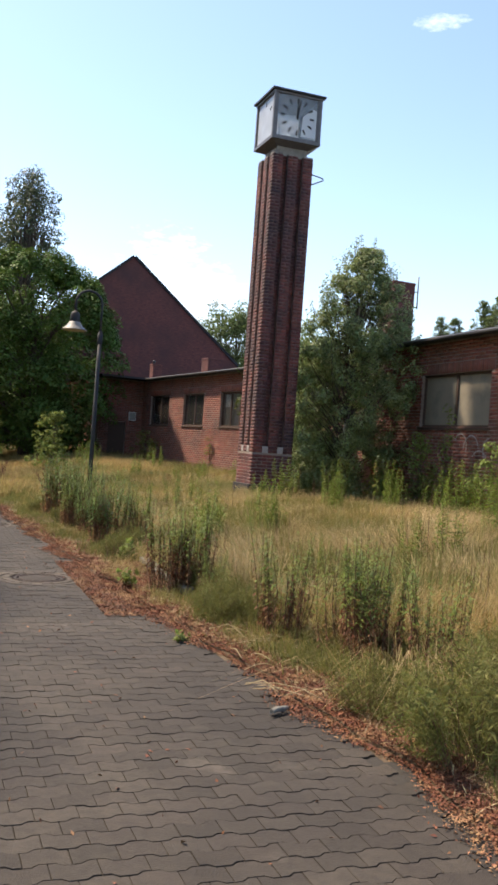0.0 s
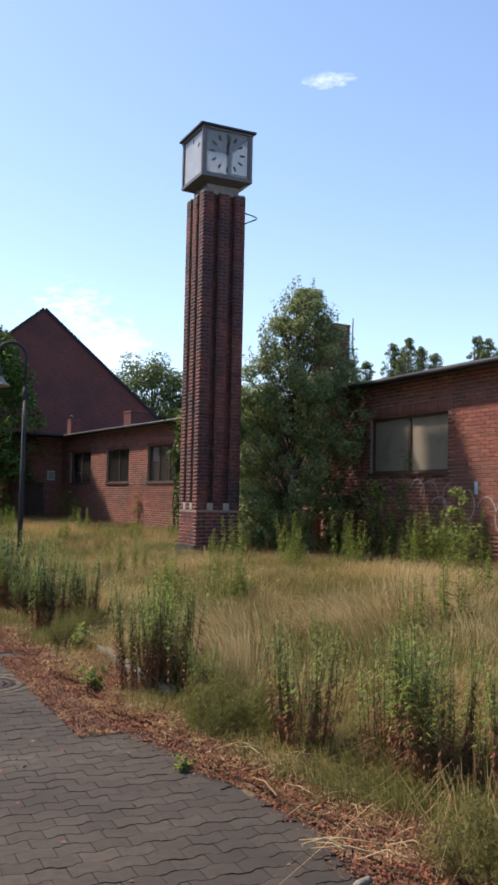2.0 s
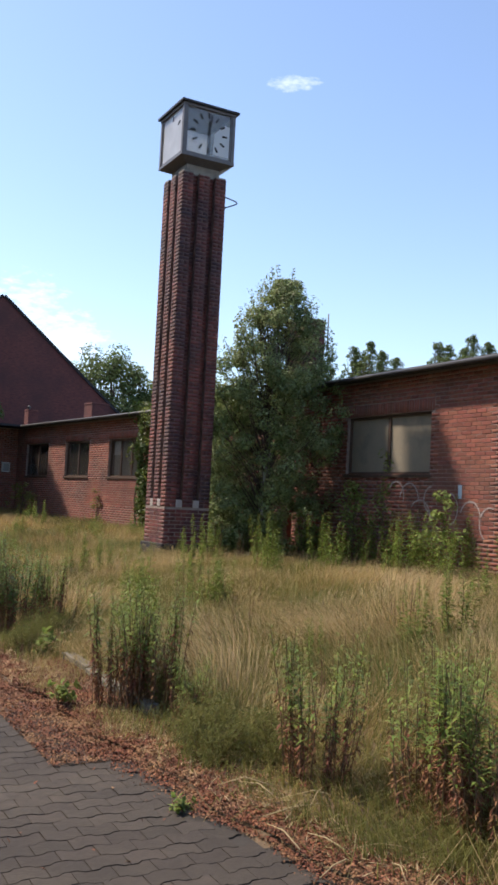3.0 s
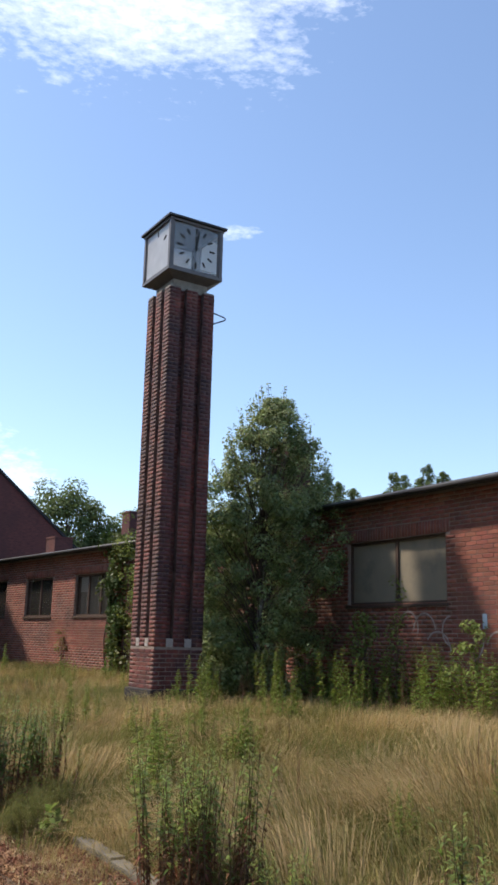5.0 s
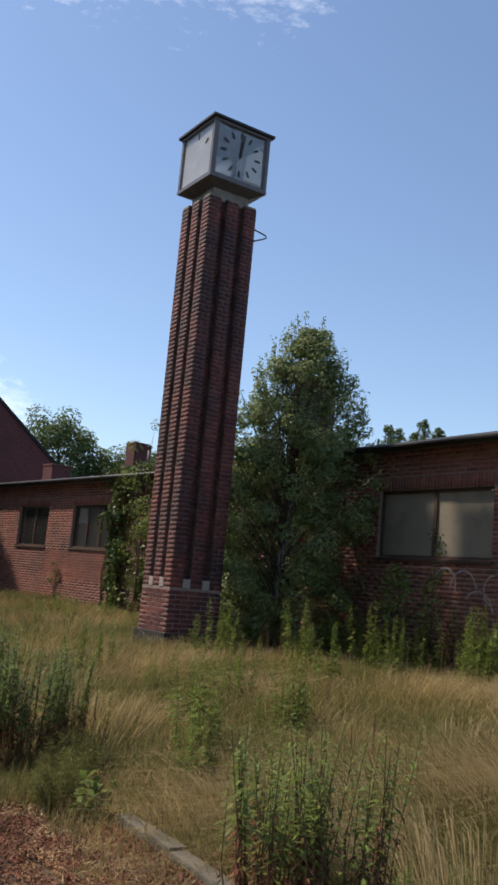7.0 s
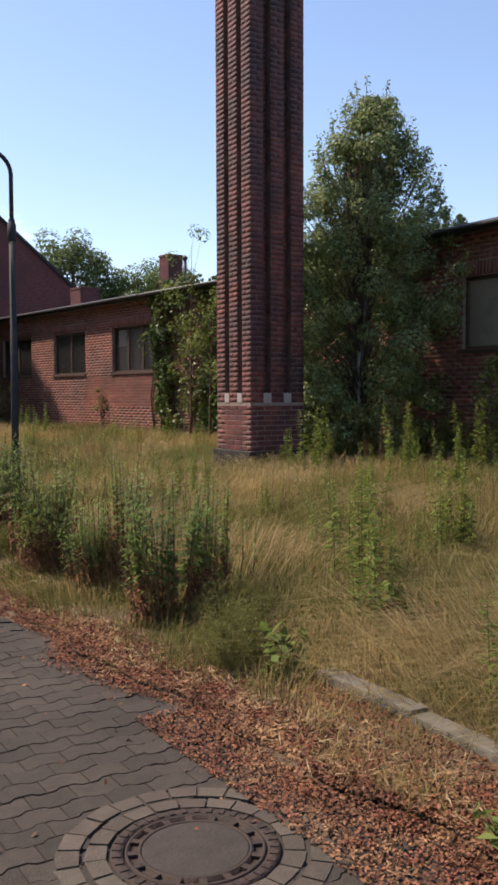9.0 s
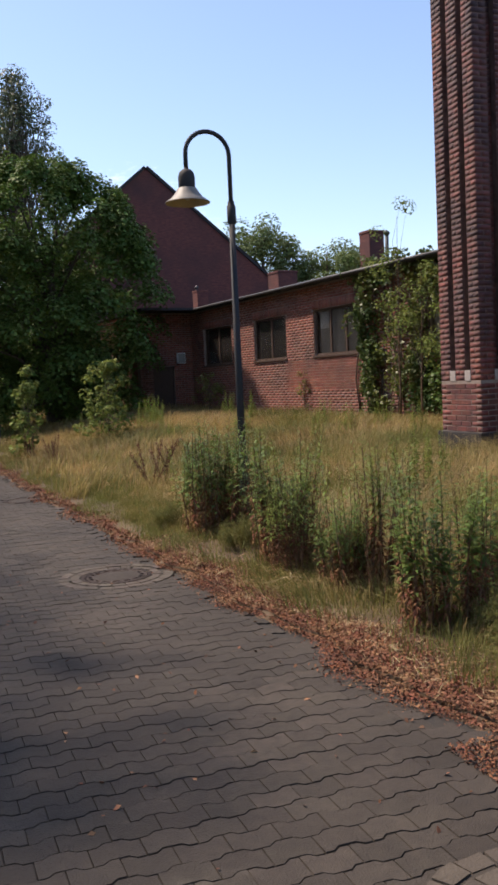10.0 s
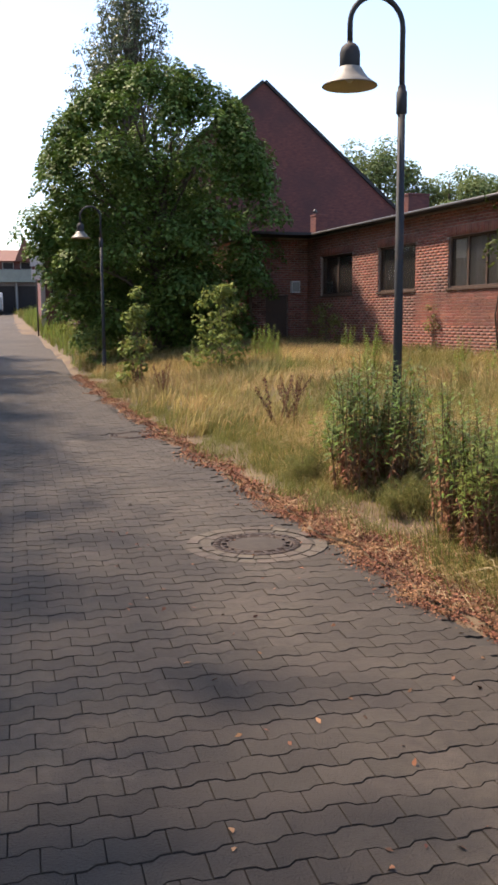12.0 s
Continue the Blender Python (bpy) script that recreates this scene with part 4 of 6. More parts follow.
t_pieces = []
for side in range(4):
    m = tower.matrix_world @ pose(0, 0, 0, 0, 0, 90 * side) @ Matrix(((1, 0, 0, -TW / 2), (0, -1, 0, -TW / 2), (0, 0, 1, 0), (0, 0, 0, 1)))
    own = courses(0.0, TW, Z_PL + 0.01, Z_ST - 0.19, (), side)
    ones, rest = split_bricks(own, (0, TW, 1.0, 2.0), 75)
    t_pieces.append((m, ones))
    full = list(rest)
    for i in range(3):
        u = i * (PIER + GROOVE)
        z, q = Z_ST - 0.175, side
        while z < Z_TOP - 0.03:
            h = min(BRICK_H, Z_TOP - z)
            if q % 2:
                full.append((u, u + PIER, z, z + h))
            else:
                full += [(u, u + PIER * 0.46, z, z + h), (u + PIER * 0.46 + 0.01, u + PIER, z, z + h)]
            z += COURSE
            q += 1
    brick_mass("brickwork", full, m, CLINKER, tower, 0.0012, label="dark red clinker bricks", uneven=0.0008)
    inner = []
    for i in range(2):
        u = PIER + i * (PIER + GROOVE)
        z = Z_ST
        while z < Z_TOP - 0.03:
            inner.append((u + 0.004, u + GROOVE - 0.004, z, z + BRICK_H))
            z += COURSE
        part("base_stone", boxed((u - 0.002, -0.16, Z_ST - 0.185), (u + GROOVE + 0.002, 0.012, Z_ST), 0.008), STONE, tower, "pale stone block at the foot of a groove").matrix_world = m
    brick_mass("groove_brickwork", inner, m @ Matrix.Translation((0, -0.135, 0)), CLINKER, tower, 0.0012, uneven=0.0008)
    for i in range(3):
        u = i * (PIER + GROOVE)
        part("pier_cap", boxed((u + 0.01, -PIER + 0.01, Z_TOP), (u + PIER - 0.01, -0.006, Z_TOP + 0.045), 0.01), CONCRETE, tower, "mortar cap on a pier").matrix_world = m
part("collar", boxed((-0.46, -0.46, Z_TOP), (0.46, 0.46, 10.56), 0.015), CONCRETE, tower, "concrete collar under the clock")
# the glazed box
BH, B0, B1 = 0.68, 10.70, 11.95
bm = bmesh.new()
lo = [bm.verts.new((sx * 0.47, sy * 0.47, 10.52)) for sx, sy in ((-1, -1), (1, -1), (1, 1), (-1, 1))]
hi = [bm.verts.new((sx * (BH + 0.05), sy * (BH + 0.05), 10.63)) for sx, sy in ((-1, -1), (1, -1), (1, 1), (-1, 1))]
hh = [bm.verts.new((sx * (BH + 0.05), sy * (BH + 0.05), 10.70)) for sx, sy in ((-1, -1), (1, -1), (1, 1), (-1, 1))]
for i in range(4):
    bm.faces.new((lo[i - 1], lo[i], hi[i], hi[i - 1]))
    bm.faces.new((hi[i - 1], hi[i], hh[i], hh[i - 1]))
bm.faces.new(hh)
bm.faces.new(lo[::-1])
bmesh.ops.recalc_face_normals(bm, faces=bm.faces)
part("base_tray", bm, BOX_FRAME, tower, "dark steel tray under the clock box")
for sx in (-1, 1):
    for sy in (-1, 1):
        part("corner_post", boxed((sx * BH - 0.045, sy * BH - 0.045, B0), (sx * BH + 0.045, sy * BH + 0.045, B1), 0.008), BOX_FRAME, tower, "grey steel corner post")
part("cap_plate", boxed((-0.80, -0.80, 11.96), (0.80, 0.80, 12.02), 0.012), BLACK, tower, "dark flat cap plate")
part("cap_rim", boxed((-0.74, -0.74, 11.90), (0.74, 0.74, 11.958), 0.01), BOX_FRAME, tower)
for side in range(4):
    m = tower.matrix_world @ pose(0, 0, 0, 0, 0, 90 * side) @ Matrix.Translation((0, -BH, 0))
    pane = part("dial_pane", boxed((-BH + 0.05, -0.006, B0 + 0.05), (BH - 0.05, 0.006, B1 - 0.05)), DIAL_GLASS if side == 0 else OPAL, tower, "clouded glass clock dial" if side == 0 else "milky glass clock dial")
    pane.matrix_world = m
    for lo, hi in (((-BH + 0.045, -0.02, B0), (BH - 0.045, 0.02, B0 + 0.05)), ((-BH + 0.045, -0.02, B1 - 0.05), (BH - 0.045, 0.02, B1)),
                   ((-BH + 0.045, -0.02, B0 + 0.05), (-BH + 0.085, 0.02, B1 - 0.05)), ((BH - 0.085, -0.02, B0 + 0.05), (BH - 0.045, 0.02, B1 - 0.05))):
        part("dial_frame", boxed(lo, hi, 0.004), BOX_FRAME, tower).matrix_world = m
    zc = (B0 + B1) / 2
    for hour in (range(12) if side != 3 else (0, 2)):
        part("hour_mark", boxed((-0.024, -0.018, 0.37), (0.024, -0.008, 0.51)), BLACK, tower).matrix_world = m @ Matrix.Translation((0, 0, zc)) @ Matrix.Rotation(radians(30 * hour), 4, "Y")
    if side == 0:
        # pale angular piece over the right part of the front dial
        bm = bmesh.new()
        front = [bm.verts.new((x, -0.0105, zc + z)) for x, z in ((0.13, -0.52), (0.58, -0.52), (0.58, 0.27), (0.44, 0.30), (0.30, 0.16), (0.16, 0.02))]
        back = [bm.verts.new((v.co.x, -0.0065, v.co.z)) for v in front]
        bm.faces.new(front)
        bm.faces.new(back[::-1])
        for k in range(6):
            bm.faces.new((front[k - 1], back[k - 1], back[k], front[k]))
        bmesh.ops.recalc_face_normals(bm, faces=bm.faces)
        part("glass_shard", bm, DIAL_PIECE, tower, "pale angular piece over part of the dial").matrix_world = m
    if side == 3:
        continue
    part("hour_pointer", boxed((-0.028, -0.026, -0.06), (0.028, -0.020, 0.30), 0.002), BLACK, tower).matrix_world = m @ Matrix.Translation((0, 0, zc)) @ Matrix.Rotation(radians(1), 4, "Y")
    part("minute_pointer", boxed((-0.018, -0.034, -0.08), (0.018, -0.028, 0.47), 0.002), BLACK, tower).matrix_world = m @ Matrix.Translation((0, 0, zc)) @ Matrix.Rotation(radians(9), 4, "Y")
    part("hub", tube(bmesh.new(), [(0, -0.036, zc), (0, -0.006, zc)], 0.04, 12), BLACK, tower).matrix_world = m
part("bracket", tube(bmesh.new(), [(TW / 2 - 0.02, -0.45, 9.90), (TW / 2 + 0.25, -0.45, 9.86), (TW / 2 + 0.40, -0.45, 9.83), (TW / 2 + 0.42, -0.45, 9.79), (TW / 2 + 0.38, -0.45, 9.76), (TW / 2 - 0.02, -0.45, 9.56)], 0.016, 8), STEEL, tower, "bent iron bracket")
for i in range(24):
    z = 2.6 + i * 0.32
    part("rung", tube(bmesh.new(), [(TW / 2 - 0.02, -0.30, z), (TW / 2 + 0.05, -0.30, z), (TW / 2 + 0.05, 0.05, z), (TW / 2 - 0.02, 0.05, z)], 0.009, 6), STEEL, tower, "iron climbing rung")


# ---- street lamps ----
def street_lamp(at, turn, label, height=4.5):
    """Arched gooseneck lamp: the arm bends over towards local -x."""
    e = thing("street_lamp", label, "street lamp", at, turn)
    z0 = height - at[2]
    part("base_sleeve", lathe(bmesh.new(), [(0.072, -0.3), (0.07, 0.75), (0.06, 0.80)], sides=16), STEEL, e)
    part("pole", tube(bmesh.new(), [(0, 0, -0.2), (0, 0, z0)], [0.062, 0.046], 14), STEEL, e, "dark steel pole")
    part("collar", lathe(bmesh.new(), [(0.044, 0.22), (0.05, 0.2), (0.05, 0.16), (0.066, 0.15), (0.066, -0.10), (0.05, -0.12)], (0, 0, z0), 16), STEEL, e)
    r = 0.335
    pts = [(0, 0, z0), (0, 0, z0 + 0.88)]
    pts += [(-r + r * math.cos(radians(a)), 0, z0 + 0.88 + r * math.sin(radians(a))) for a in range(12, 181, 12)]
    pts += [(-2 * r, 0, z0 + 0.88), (-2 * r, 0, z0 + 0.66)]
    part("arm", tube(bmesh.new(), pts, 0.033, 12), STEEL, e, "curved steel arm")
    x, zt = -2 * r, z0 + 0.66
    part("housing", lathe(bmesh.new(), [(0.03, 0.04), (0.035, 0.0), (0.07, -0.01), (0.105, -0.05), (0.122, -0.11), (0.122, -0.27), (0.112, -0.29)], (x, 0, zt), 24), STEEL, e, "black lamp housing")
    shade = part("shade", lathe(bmesh.new(), [(0.125, -0.27), (0.145, -0.285), (0.175, -0.34), (0.23, -0.41), (0.325, -0.475), (0.33, -0.485), (0.322, -0.484), (0.225, -0.422), (0.165, -0.35), (0.11, -0.295)], (x, 0, zt), 40), ENAMEL, e, "grey enamelled conical shade")
    part("lining", lathe(bmesh.new(), [(0.318, -0.487), (0.221, -0.427), (0.161, -0.356), (0.10, -0.31), (0.001, -0.305)], (x, 0, zt), 40), ENAMEL_IN, shade, "yellowed inside of the shade")
    part("bulb", lathe(bmesh.new(), [(0.03, -0.31), (0.035, -0.34), (0.05, -0.38), (0.045, -0.42), (0.02, -0.44), (0.001, -0.445)], (x, 0, zt), 16), PAPER, shade)
    return e


street_lamp((4.49, 22.95, 0.15), 0, "dark steel gooseneck street lamp rising out of tall weeds", 4.53)
street_lamp((2.74, 43.6, 0.15), 0, "gooseneck street lamp in front of the big maple")


# ---- trees ----
def limb_paths(rnd, base, top, ends, lean=0.25):
    """Bent limbs from the trunk's line to the given ends."""
    paths = []
    for e in ends:
        e = Vector(e)
        h = min(max((e.z - base.z) / (top.z - base.z) * 0.75 - 0.12, 0.10), 0.85)
        s = base.lerp(top, h)
        mid = s.lerp(e, 0.5) + Vector((rnd.uniform(-lean, lean), rnd.uniform(-lean, lean), rnd.uniform(0, lean)))
        paths.append([s, s.lerp(mid, 0.6), mid, e])
    return paths


def tree(name, label, base, top, trunk_r, blobs, leaf, aspect, leaf_mat, bark, seed, droop=0.0, limb_r=0.3, limb_share=0.6, up=0.5, dome=False):
    """Trunk, limbs that reach the clumps, and a crown of leaves in clumps (centre, radius, count)."""
    rnd = random.Random(seed)
    base, top = Vector(base), Vector(top)
    e = thing(name, label, "tree", base)
    inv = Matrix.Translation(-base)
    bm = bmesh.new()
    n = 7
    pts = [base.lerp(top, i / n) + Vector((rnd.uniform(-1, 1), rnd.uniform(-1, 1), 0)) * trunk_r * 0.5 * (0 < i < n) for i in range(n + 1)]
    tube(bm, pts, [trunk_r * (1.25 if i == 0 else 1 - 0.88 * i / n) for i in range(n + 1)], 10)
    bmesh.ops.transform(bm, matrix=inv, verts=bm.verts)
    part("trunk", bm, bark, e)
    bm = bmesh.new()
    for c, r, k in blobs:
        if rnd.random() < limb_share:
            for path in limb_paths(rnd, base, top, [c]):
                tube(bm, path, [trunk_r * limb_r, trunk_r * limb_r * 0.7, trunk_r * limb_r * 0.45, trunk_r * 0.06], 5, caps=False)
    bmesh.ops.transform(bm, matrix=inv, verts=bm.verts)
    tagged(part("branchwork", bm, BARK, e), kind="stuff")
    clumps = [blob_points(c, r, k, dome=dome and r < 1.2) for c, r, k in blobs]
    facing = np.concatenate([(p - np.array(c)) / r for p, (c, r, k) in zip(clumps, blobs)]) + np.array((0, 0, 0.35))
    facing /= np.linalg.norm(facing, axis=1)[:, None] + 1e-6
    tagged(leaves("crown", np.concatenate(clumps) - np.array(base), leaf, aspect, leaf_mat, e, droop=droop, up=up, facing=facing), kind="stuff")
    return e


def shell_blobs(rnd, centre, radii, count, size, per, low=-0.85, inner=0.55, bias=None):
    """Leaf clumps through an egg-shaped crown, most of them near its outside."""
    got = []
    while len(got) < count:
        v = Vector((rnd.gauss(0, 1), rnd.gauss(0, 1), rnd.gauss(0, 1))).normalized()
        if v.z < low:
            continue
        q = rnd.uniform(inner, 1.0) ** 0.7
        taper = 1 - 0.28 * max(0, v.z)
        p = Vector((centre[0] + v.x * radii[0] * q * taper, centre[1] + v.y * radii[1] * q * taper, centre[2] + v.z * radii[2] * q))
        s = rnd.uniform(*size)
        got.append((p, s, int(per * s * s)))
    return got


rnd = random.Random(3)
blobs = []
for i in range(230):
    # leaf clumps like small umbrellas on the outside of a broad cone with a round foot
    h, a = rnd.uniform(0.0, 1.0) ** 0.95, rnd.uniform(0, 6.283)
    wide = (0.66 + 1.26 * h if h < 0.27 else 1.0 - 0.82 * ((h - 0.27) / 0.73) ** 3.4) * rnd.uniform(0.82, 1.06)
    s = rnd.uniform(0.62, 1.12) * (1.0 - 0.25 * h)
    blobs.append((Vector((5.3 + 0.15 * h + math.cos(a) * 4.6 * wide, 47.9 + math.sin(a) * 3.4 * wide, 1.6 + 9.7 * h)), s, int(560 * s * s)))
for i in range(70):
    a, q = rnd.uniform(0, 6.283), rnd.uniform(0.2, 1.0)
    blobs.append((Vector((5.3 + math.cos(a) * 3.3 * q, 47.9 + math.sin(a) * 2.6 * q, rnd.uniform(0.9, 3.2))), 0.75, 210))
blobs += shell_blobs(rnd, (5.35, 48.0, 5.6), (3.1, 2.3, 4.0), 60, (1.1, 1.4), 150, low=-1.0, inner=0.3)
maple = tree("maple_tree", "large dense maple tree with dark green leaves down to the ground", (5.5, 48.2, 0.6), (5.4, 48.0, 10.0), 0.34, blobs, 0.165, 0.95, MAPLE, BARK, 4, up=1.8, limb_share=0.12, dome=True)

blobs = []
rnd = random.Random(8)
for i in range(380):
    h = rnd.uniform(0, 1) ** 0.85
    z = 1.0 + h * 7.15
    r = 2.1 * math.sin(math.pi * min(1, 0.34 + 0.50 * h)) ** 0.75 * (1 - 0.75 * h ** 4)
    a = rnd.uniform(0, 2 * math.pi)
    q = rnd.uniform(0.3, 1.0)
    s = rnd.uniform(0.26, 0.46) * (1 - 0.35 * h * h)
    blobs.append((Vector((12.05 + 0.4 * h + math.cos(a) * r * q, 23.85 + math.sin(a) * r * q, z)), s * 0.88, int(2100 * s * s)))
for i in range(60):
    blobs.append((Vector((rnd.uniform(10.75, 12.4), rnd.uniform(24.0, 25.4), rnd.uniform(1.0, 5.0))), rnd.uniform(0.3, 0.5), 260))
for i in range(34):
    a = rnd.uniform(0, 2 * math.pi)
    z = rnd.uniform(4.5, 8.1)
    r = 2.0 * (1 - (z - 4.5) / 6)
    blobs.append((Vector((12.45 + math.cos(a) * r, 23.9 + math.sin(a) * r, z)), 0.22, 20))
for i in range(120):
    a, h = rnd.uniform(0, 6.283), rnd.uniform(0.25, 1.0)
    r = 2.1 * math.sin(math.pi * min(1, 0.34 + 0.50 * h)) ** 0.75 * (1 - 0.75 * h ** 4) * 0.95
    x0, y0, z0 = 12.05 + 0.4 * h + math.cos(a) * r, 23.85 + math.sin(a) * r, 0.9 + h * 7.15
    out = rnd.uniform(0.03, 0.11) * (1.15 - h)
    for j in range(6):
        blobs.append((Vector((x0 + out * j * math.cos(a), y0 + out * j * math.sin(a), z0 + 0.10 * j * (0.35 + 0.75 * h))), 0.15 - 0.016 * j, 9 - j))
tree("birch_tree", "young silver birch with small fluttering leaves against the workshop", (12.0, 23.85, 0.45), (12.4, 23.9, 8.1), 0.085, blobs, 0.088, 0.62, BIRCH, BIRCH_BARK, 9, droop=0.5, limb_r=0.22, limb_share=0.22)

rnd = random.Random(12)
blobs = []
for i in range(230):
    h = rnd.uniform(0, 1)
    z = 6.0 + h * 12.8
    r = 4.0 * (1 - h) ** 0.42 + 0.3
    a = rnd.uniform(0, 2 * math.pi)
    q = rnd.uniform(0.35, 1.0)
    s = rnd.uniform(0.35, 0.75)
    blobs.append((Vector((5.6 + 0.4 * h + math.cos(a) * r * q, 60 + math.sin(a) * r * q, z)), s, int(190 * s * s)))
    blobs.append((Vector((5.6 + 0.4 * h + math.cos(a) * r * q * 1.05, 60 + math.sin(a) * r * q * 1.05, z - 0.9)), s * 0.6, int(150 * s * s)))
    blobs.append((Vector((5.6 + 0.4 * h + math.cos(a) * r * q * 1.08, 60 + math.sin(a) * r * q * 1.08, z - 1.6)), s * 0.4, int(70 * s * s)))
tree("tall_birch_tree", "tall weeping birch with thin hanging branches behind the maple", (5.6, 60, 0.6), (6.0, 60, 19.0), 0.26, blobs, 0.20, 0.5, BIRCH_FAR, BIRCH_BARK, 13, droop=0.9, limb_share=0.5)


def far_tree(centre, radii, count, label, seed, leaf=0.25, name="far_tree"):
    rnd = random.Random(seed)
    b = shell_blobs(rnd, centre, radii, count, (0.7, 1.3), 190, low=-0.9, inner=0.4)
    return tree(name, label, (centre[0], centre[1], 0.3), (centre[0], centre[1], centre[2] + radii[2] * 0.7), 0.3, b, leaf, 0.8, FAR_LEAF, BARK, seed + 1, limb_share=0.4)


far_tree((26.3, 76, 10.4), (4.5, 4, 4.4), 85, "broad deciduous tree beyond the hall", 21)
far_tree((31.0, 74, 9.0), (4.8, 4, 4.2), 80, "lower deciduous tree beyond the hall", 23)
far_tree((22.0, 80, 9.0), (4.0, 4, 4.6), 50, "deciduous tree beside the gabled house", 25)
far_tree((36.5, 80, 9.0), (4.8, 4, 4.5), 70, "deciduous tree beyond the hall's roof", 27)


def poplar(at, height, seed):
    rnd = random.Random(seed)
    b = []
    wide = rnd.uniform(1.5, 2.2)
    for i in range(210):
        h = rnd.uniform(0.45, 1) ** 0.8
        r = wide * min(1.0, (1.0 - h) * 6.0 + 0.10) ** 0.7
        a, s = rnd.uniform(0, 6.283), rnd.uniform(0.2, 0.42)
        q = rnd.uniform(0.1, 1.0)
        b.append((Vector((at[0] + math.cos(a) * r * q, at[1] + math.sin(a) * r * q, h * height - 0.3)), s, int(330 * s * s)))
    t = tree("poplar_tree", "slender distant poplar above the workshop roof", (at[0], at[1], 0), (at[0], at[1], height * 0.97), 0.3, b, 0.24, 0.7, FAR_LEAF, BARK, seed + 1, limb_share=0.4)
    tagged(t, group="poplars beyond the workshop")


for i, (dx, dy, e) in enumerate(((0.527, 0.838, 0.150), (0.540, 0.830, 0.150), (0.575, 0.800, 0.172), (0.587, 0.795, 0.166), (0.562, 0.812, 0.166), (0.598, 0.785, 0.160), (0.632, 0.757, 0.172), (0.643, 0.750, 0.176), (0.662, 0.735, 0.180), (0.675, 0.725, 0.180), (0.568, 0.806, 0.160), (0.638, 0.753, 0.162), (0.655, 0.740, 0.165))):
    d = 118.0 + 4 * math.sin(i * 2.1)
    poplar((0.2 + dx * d / math.hypot(dx, dy), 1.4 + dy * d / math.hypot(dx, dy)), 3.0 + (e + 0.004 * math.sin(i * 3.3)) / math.hypot(dx, dy) * d, 40 + 2 * i)

# unseen trees added along the road's other side to throw shade on the paving
for i in range(15):
    x, y, r = -9.55 + 0.3 * math.sin(i * 2.3), 2.0 + 4.0 * i, 3.5 + 0.3 * math.sin(i * 1.7)
    rnd = random.Random(60 + 3 * i)
    b = shell_blobs(rnd, (x, y, 11.0), (r, r * 1.25, 4.2), 150, (0.9, 1.4), 130, low=-0.95, inner=0.15)
    b += shell_blobs(rnd, (x, y, 11.2), (r + 1.5, r * 1.25 + 0.8, 4.4), 45, (0.8, 1.2), 50, low=-0.95, inner=0.85)
    tree("roadside_tree", "leafy tree added out of view to shade the paving", (x, y, 0.0), (x, y, 13.2), 0.28, b, 0.28, 0.8, FAR_LEAF, BARK, 61 + 3 * i, limb_share=0.25)


# ---- creeper on the hall ----
creeper = thing("wall_creeper", "leafy green creeper hanging over the brick wall of the hall", "climbing plant")
pts = []
for i in range(260):
    u, z = RNG.uniform(-4.2, 0.35), RNG.uniform(1.0, 5.45)
    edge = 0.30 - 0.55 * abs(math.sin(z * 1.7)) - (0.35 if z < 2.4 else 0)
    if u > edge or (-3.4 > u and 2.9 < z < 4.1) or (-2.9 < u < -0.9 and z < 4.8 and RNG.uniform() < 0.7) or RNG.uniform() < 0.15:
        continue
    p = blob_points((u, RNG.uniform(0.10, 0.34), z), RNG.uniform(0.22, 0.42), 60, (1, 0.45, 1.1))
    pts.append(p)
leaves("foliage", np.concatenate(pts), 0.13, 0.8, IVY, creeper, droop=0.7, up=0.2).matrix_world = left_m
bm = bmesh.new()
for i in range(9):
    u = -3.6 + i * 0.45
    tube(bm, [(u, 0.03, 0.3), (u + random.uniform(-0.3, 0.3), 0.05, 2.0), (u + random.uniform(-0.3, 0.3), 0.05, 3.6), (u + random.uniform(-0.3, 0.3), 0.06, 5.2)], [0.03, 0.025, 0.02, 0.012], 5)
tagged(part("vinework", bm, BARK, creeper), kind="stuff").matrix_world = left_m


def robinia(at, height, spread, seed, label):
    rnd = random.Random(seed)
    at = Vector(at)
    b = []
    for i in range(16):
        a, h = rnd.uniform(0, 6.283), rnd.uniform(0.35, 1.0)
        r = spread * rnd.uniform(0.3, 1.0) * (1.15 - h * 0.7)
        b.append((at + Vector((math.cos(a) * r, math.sin(a) * r, height * h)), rnd.uniform(0.22, 0.42), 60))
    return tree("sapling", label, at, at + Vector((0.1, 0, height * 0.95)), 0.035, b, 0.12, 0.42, ROBINIA, STEM, seed + 1, droop=0.5, limb_share=1.0)


robinia((12.75, 32.4, 0.7), 6.1, 1.1, 71, "slender feathery sapling growing beside the hall")
robinia((12.6, 31.0, 0.7), 4.3, 1.0, 73, "light green sapling in front of the creeper")
robinia((12.9, 30.0, 0.7), 4.9, 1.0, 75, "light green sapling between the hall and the tower")

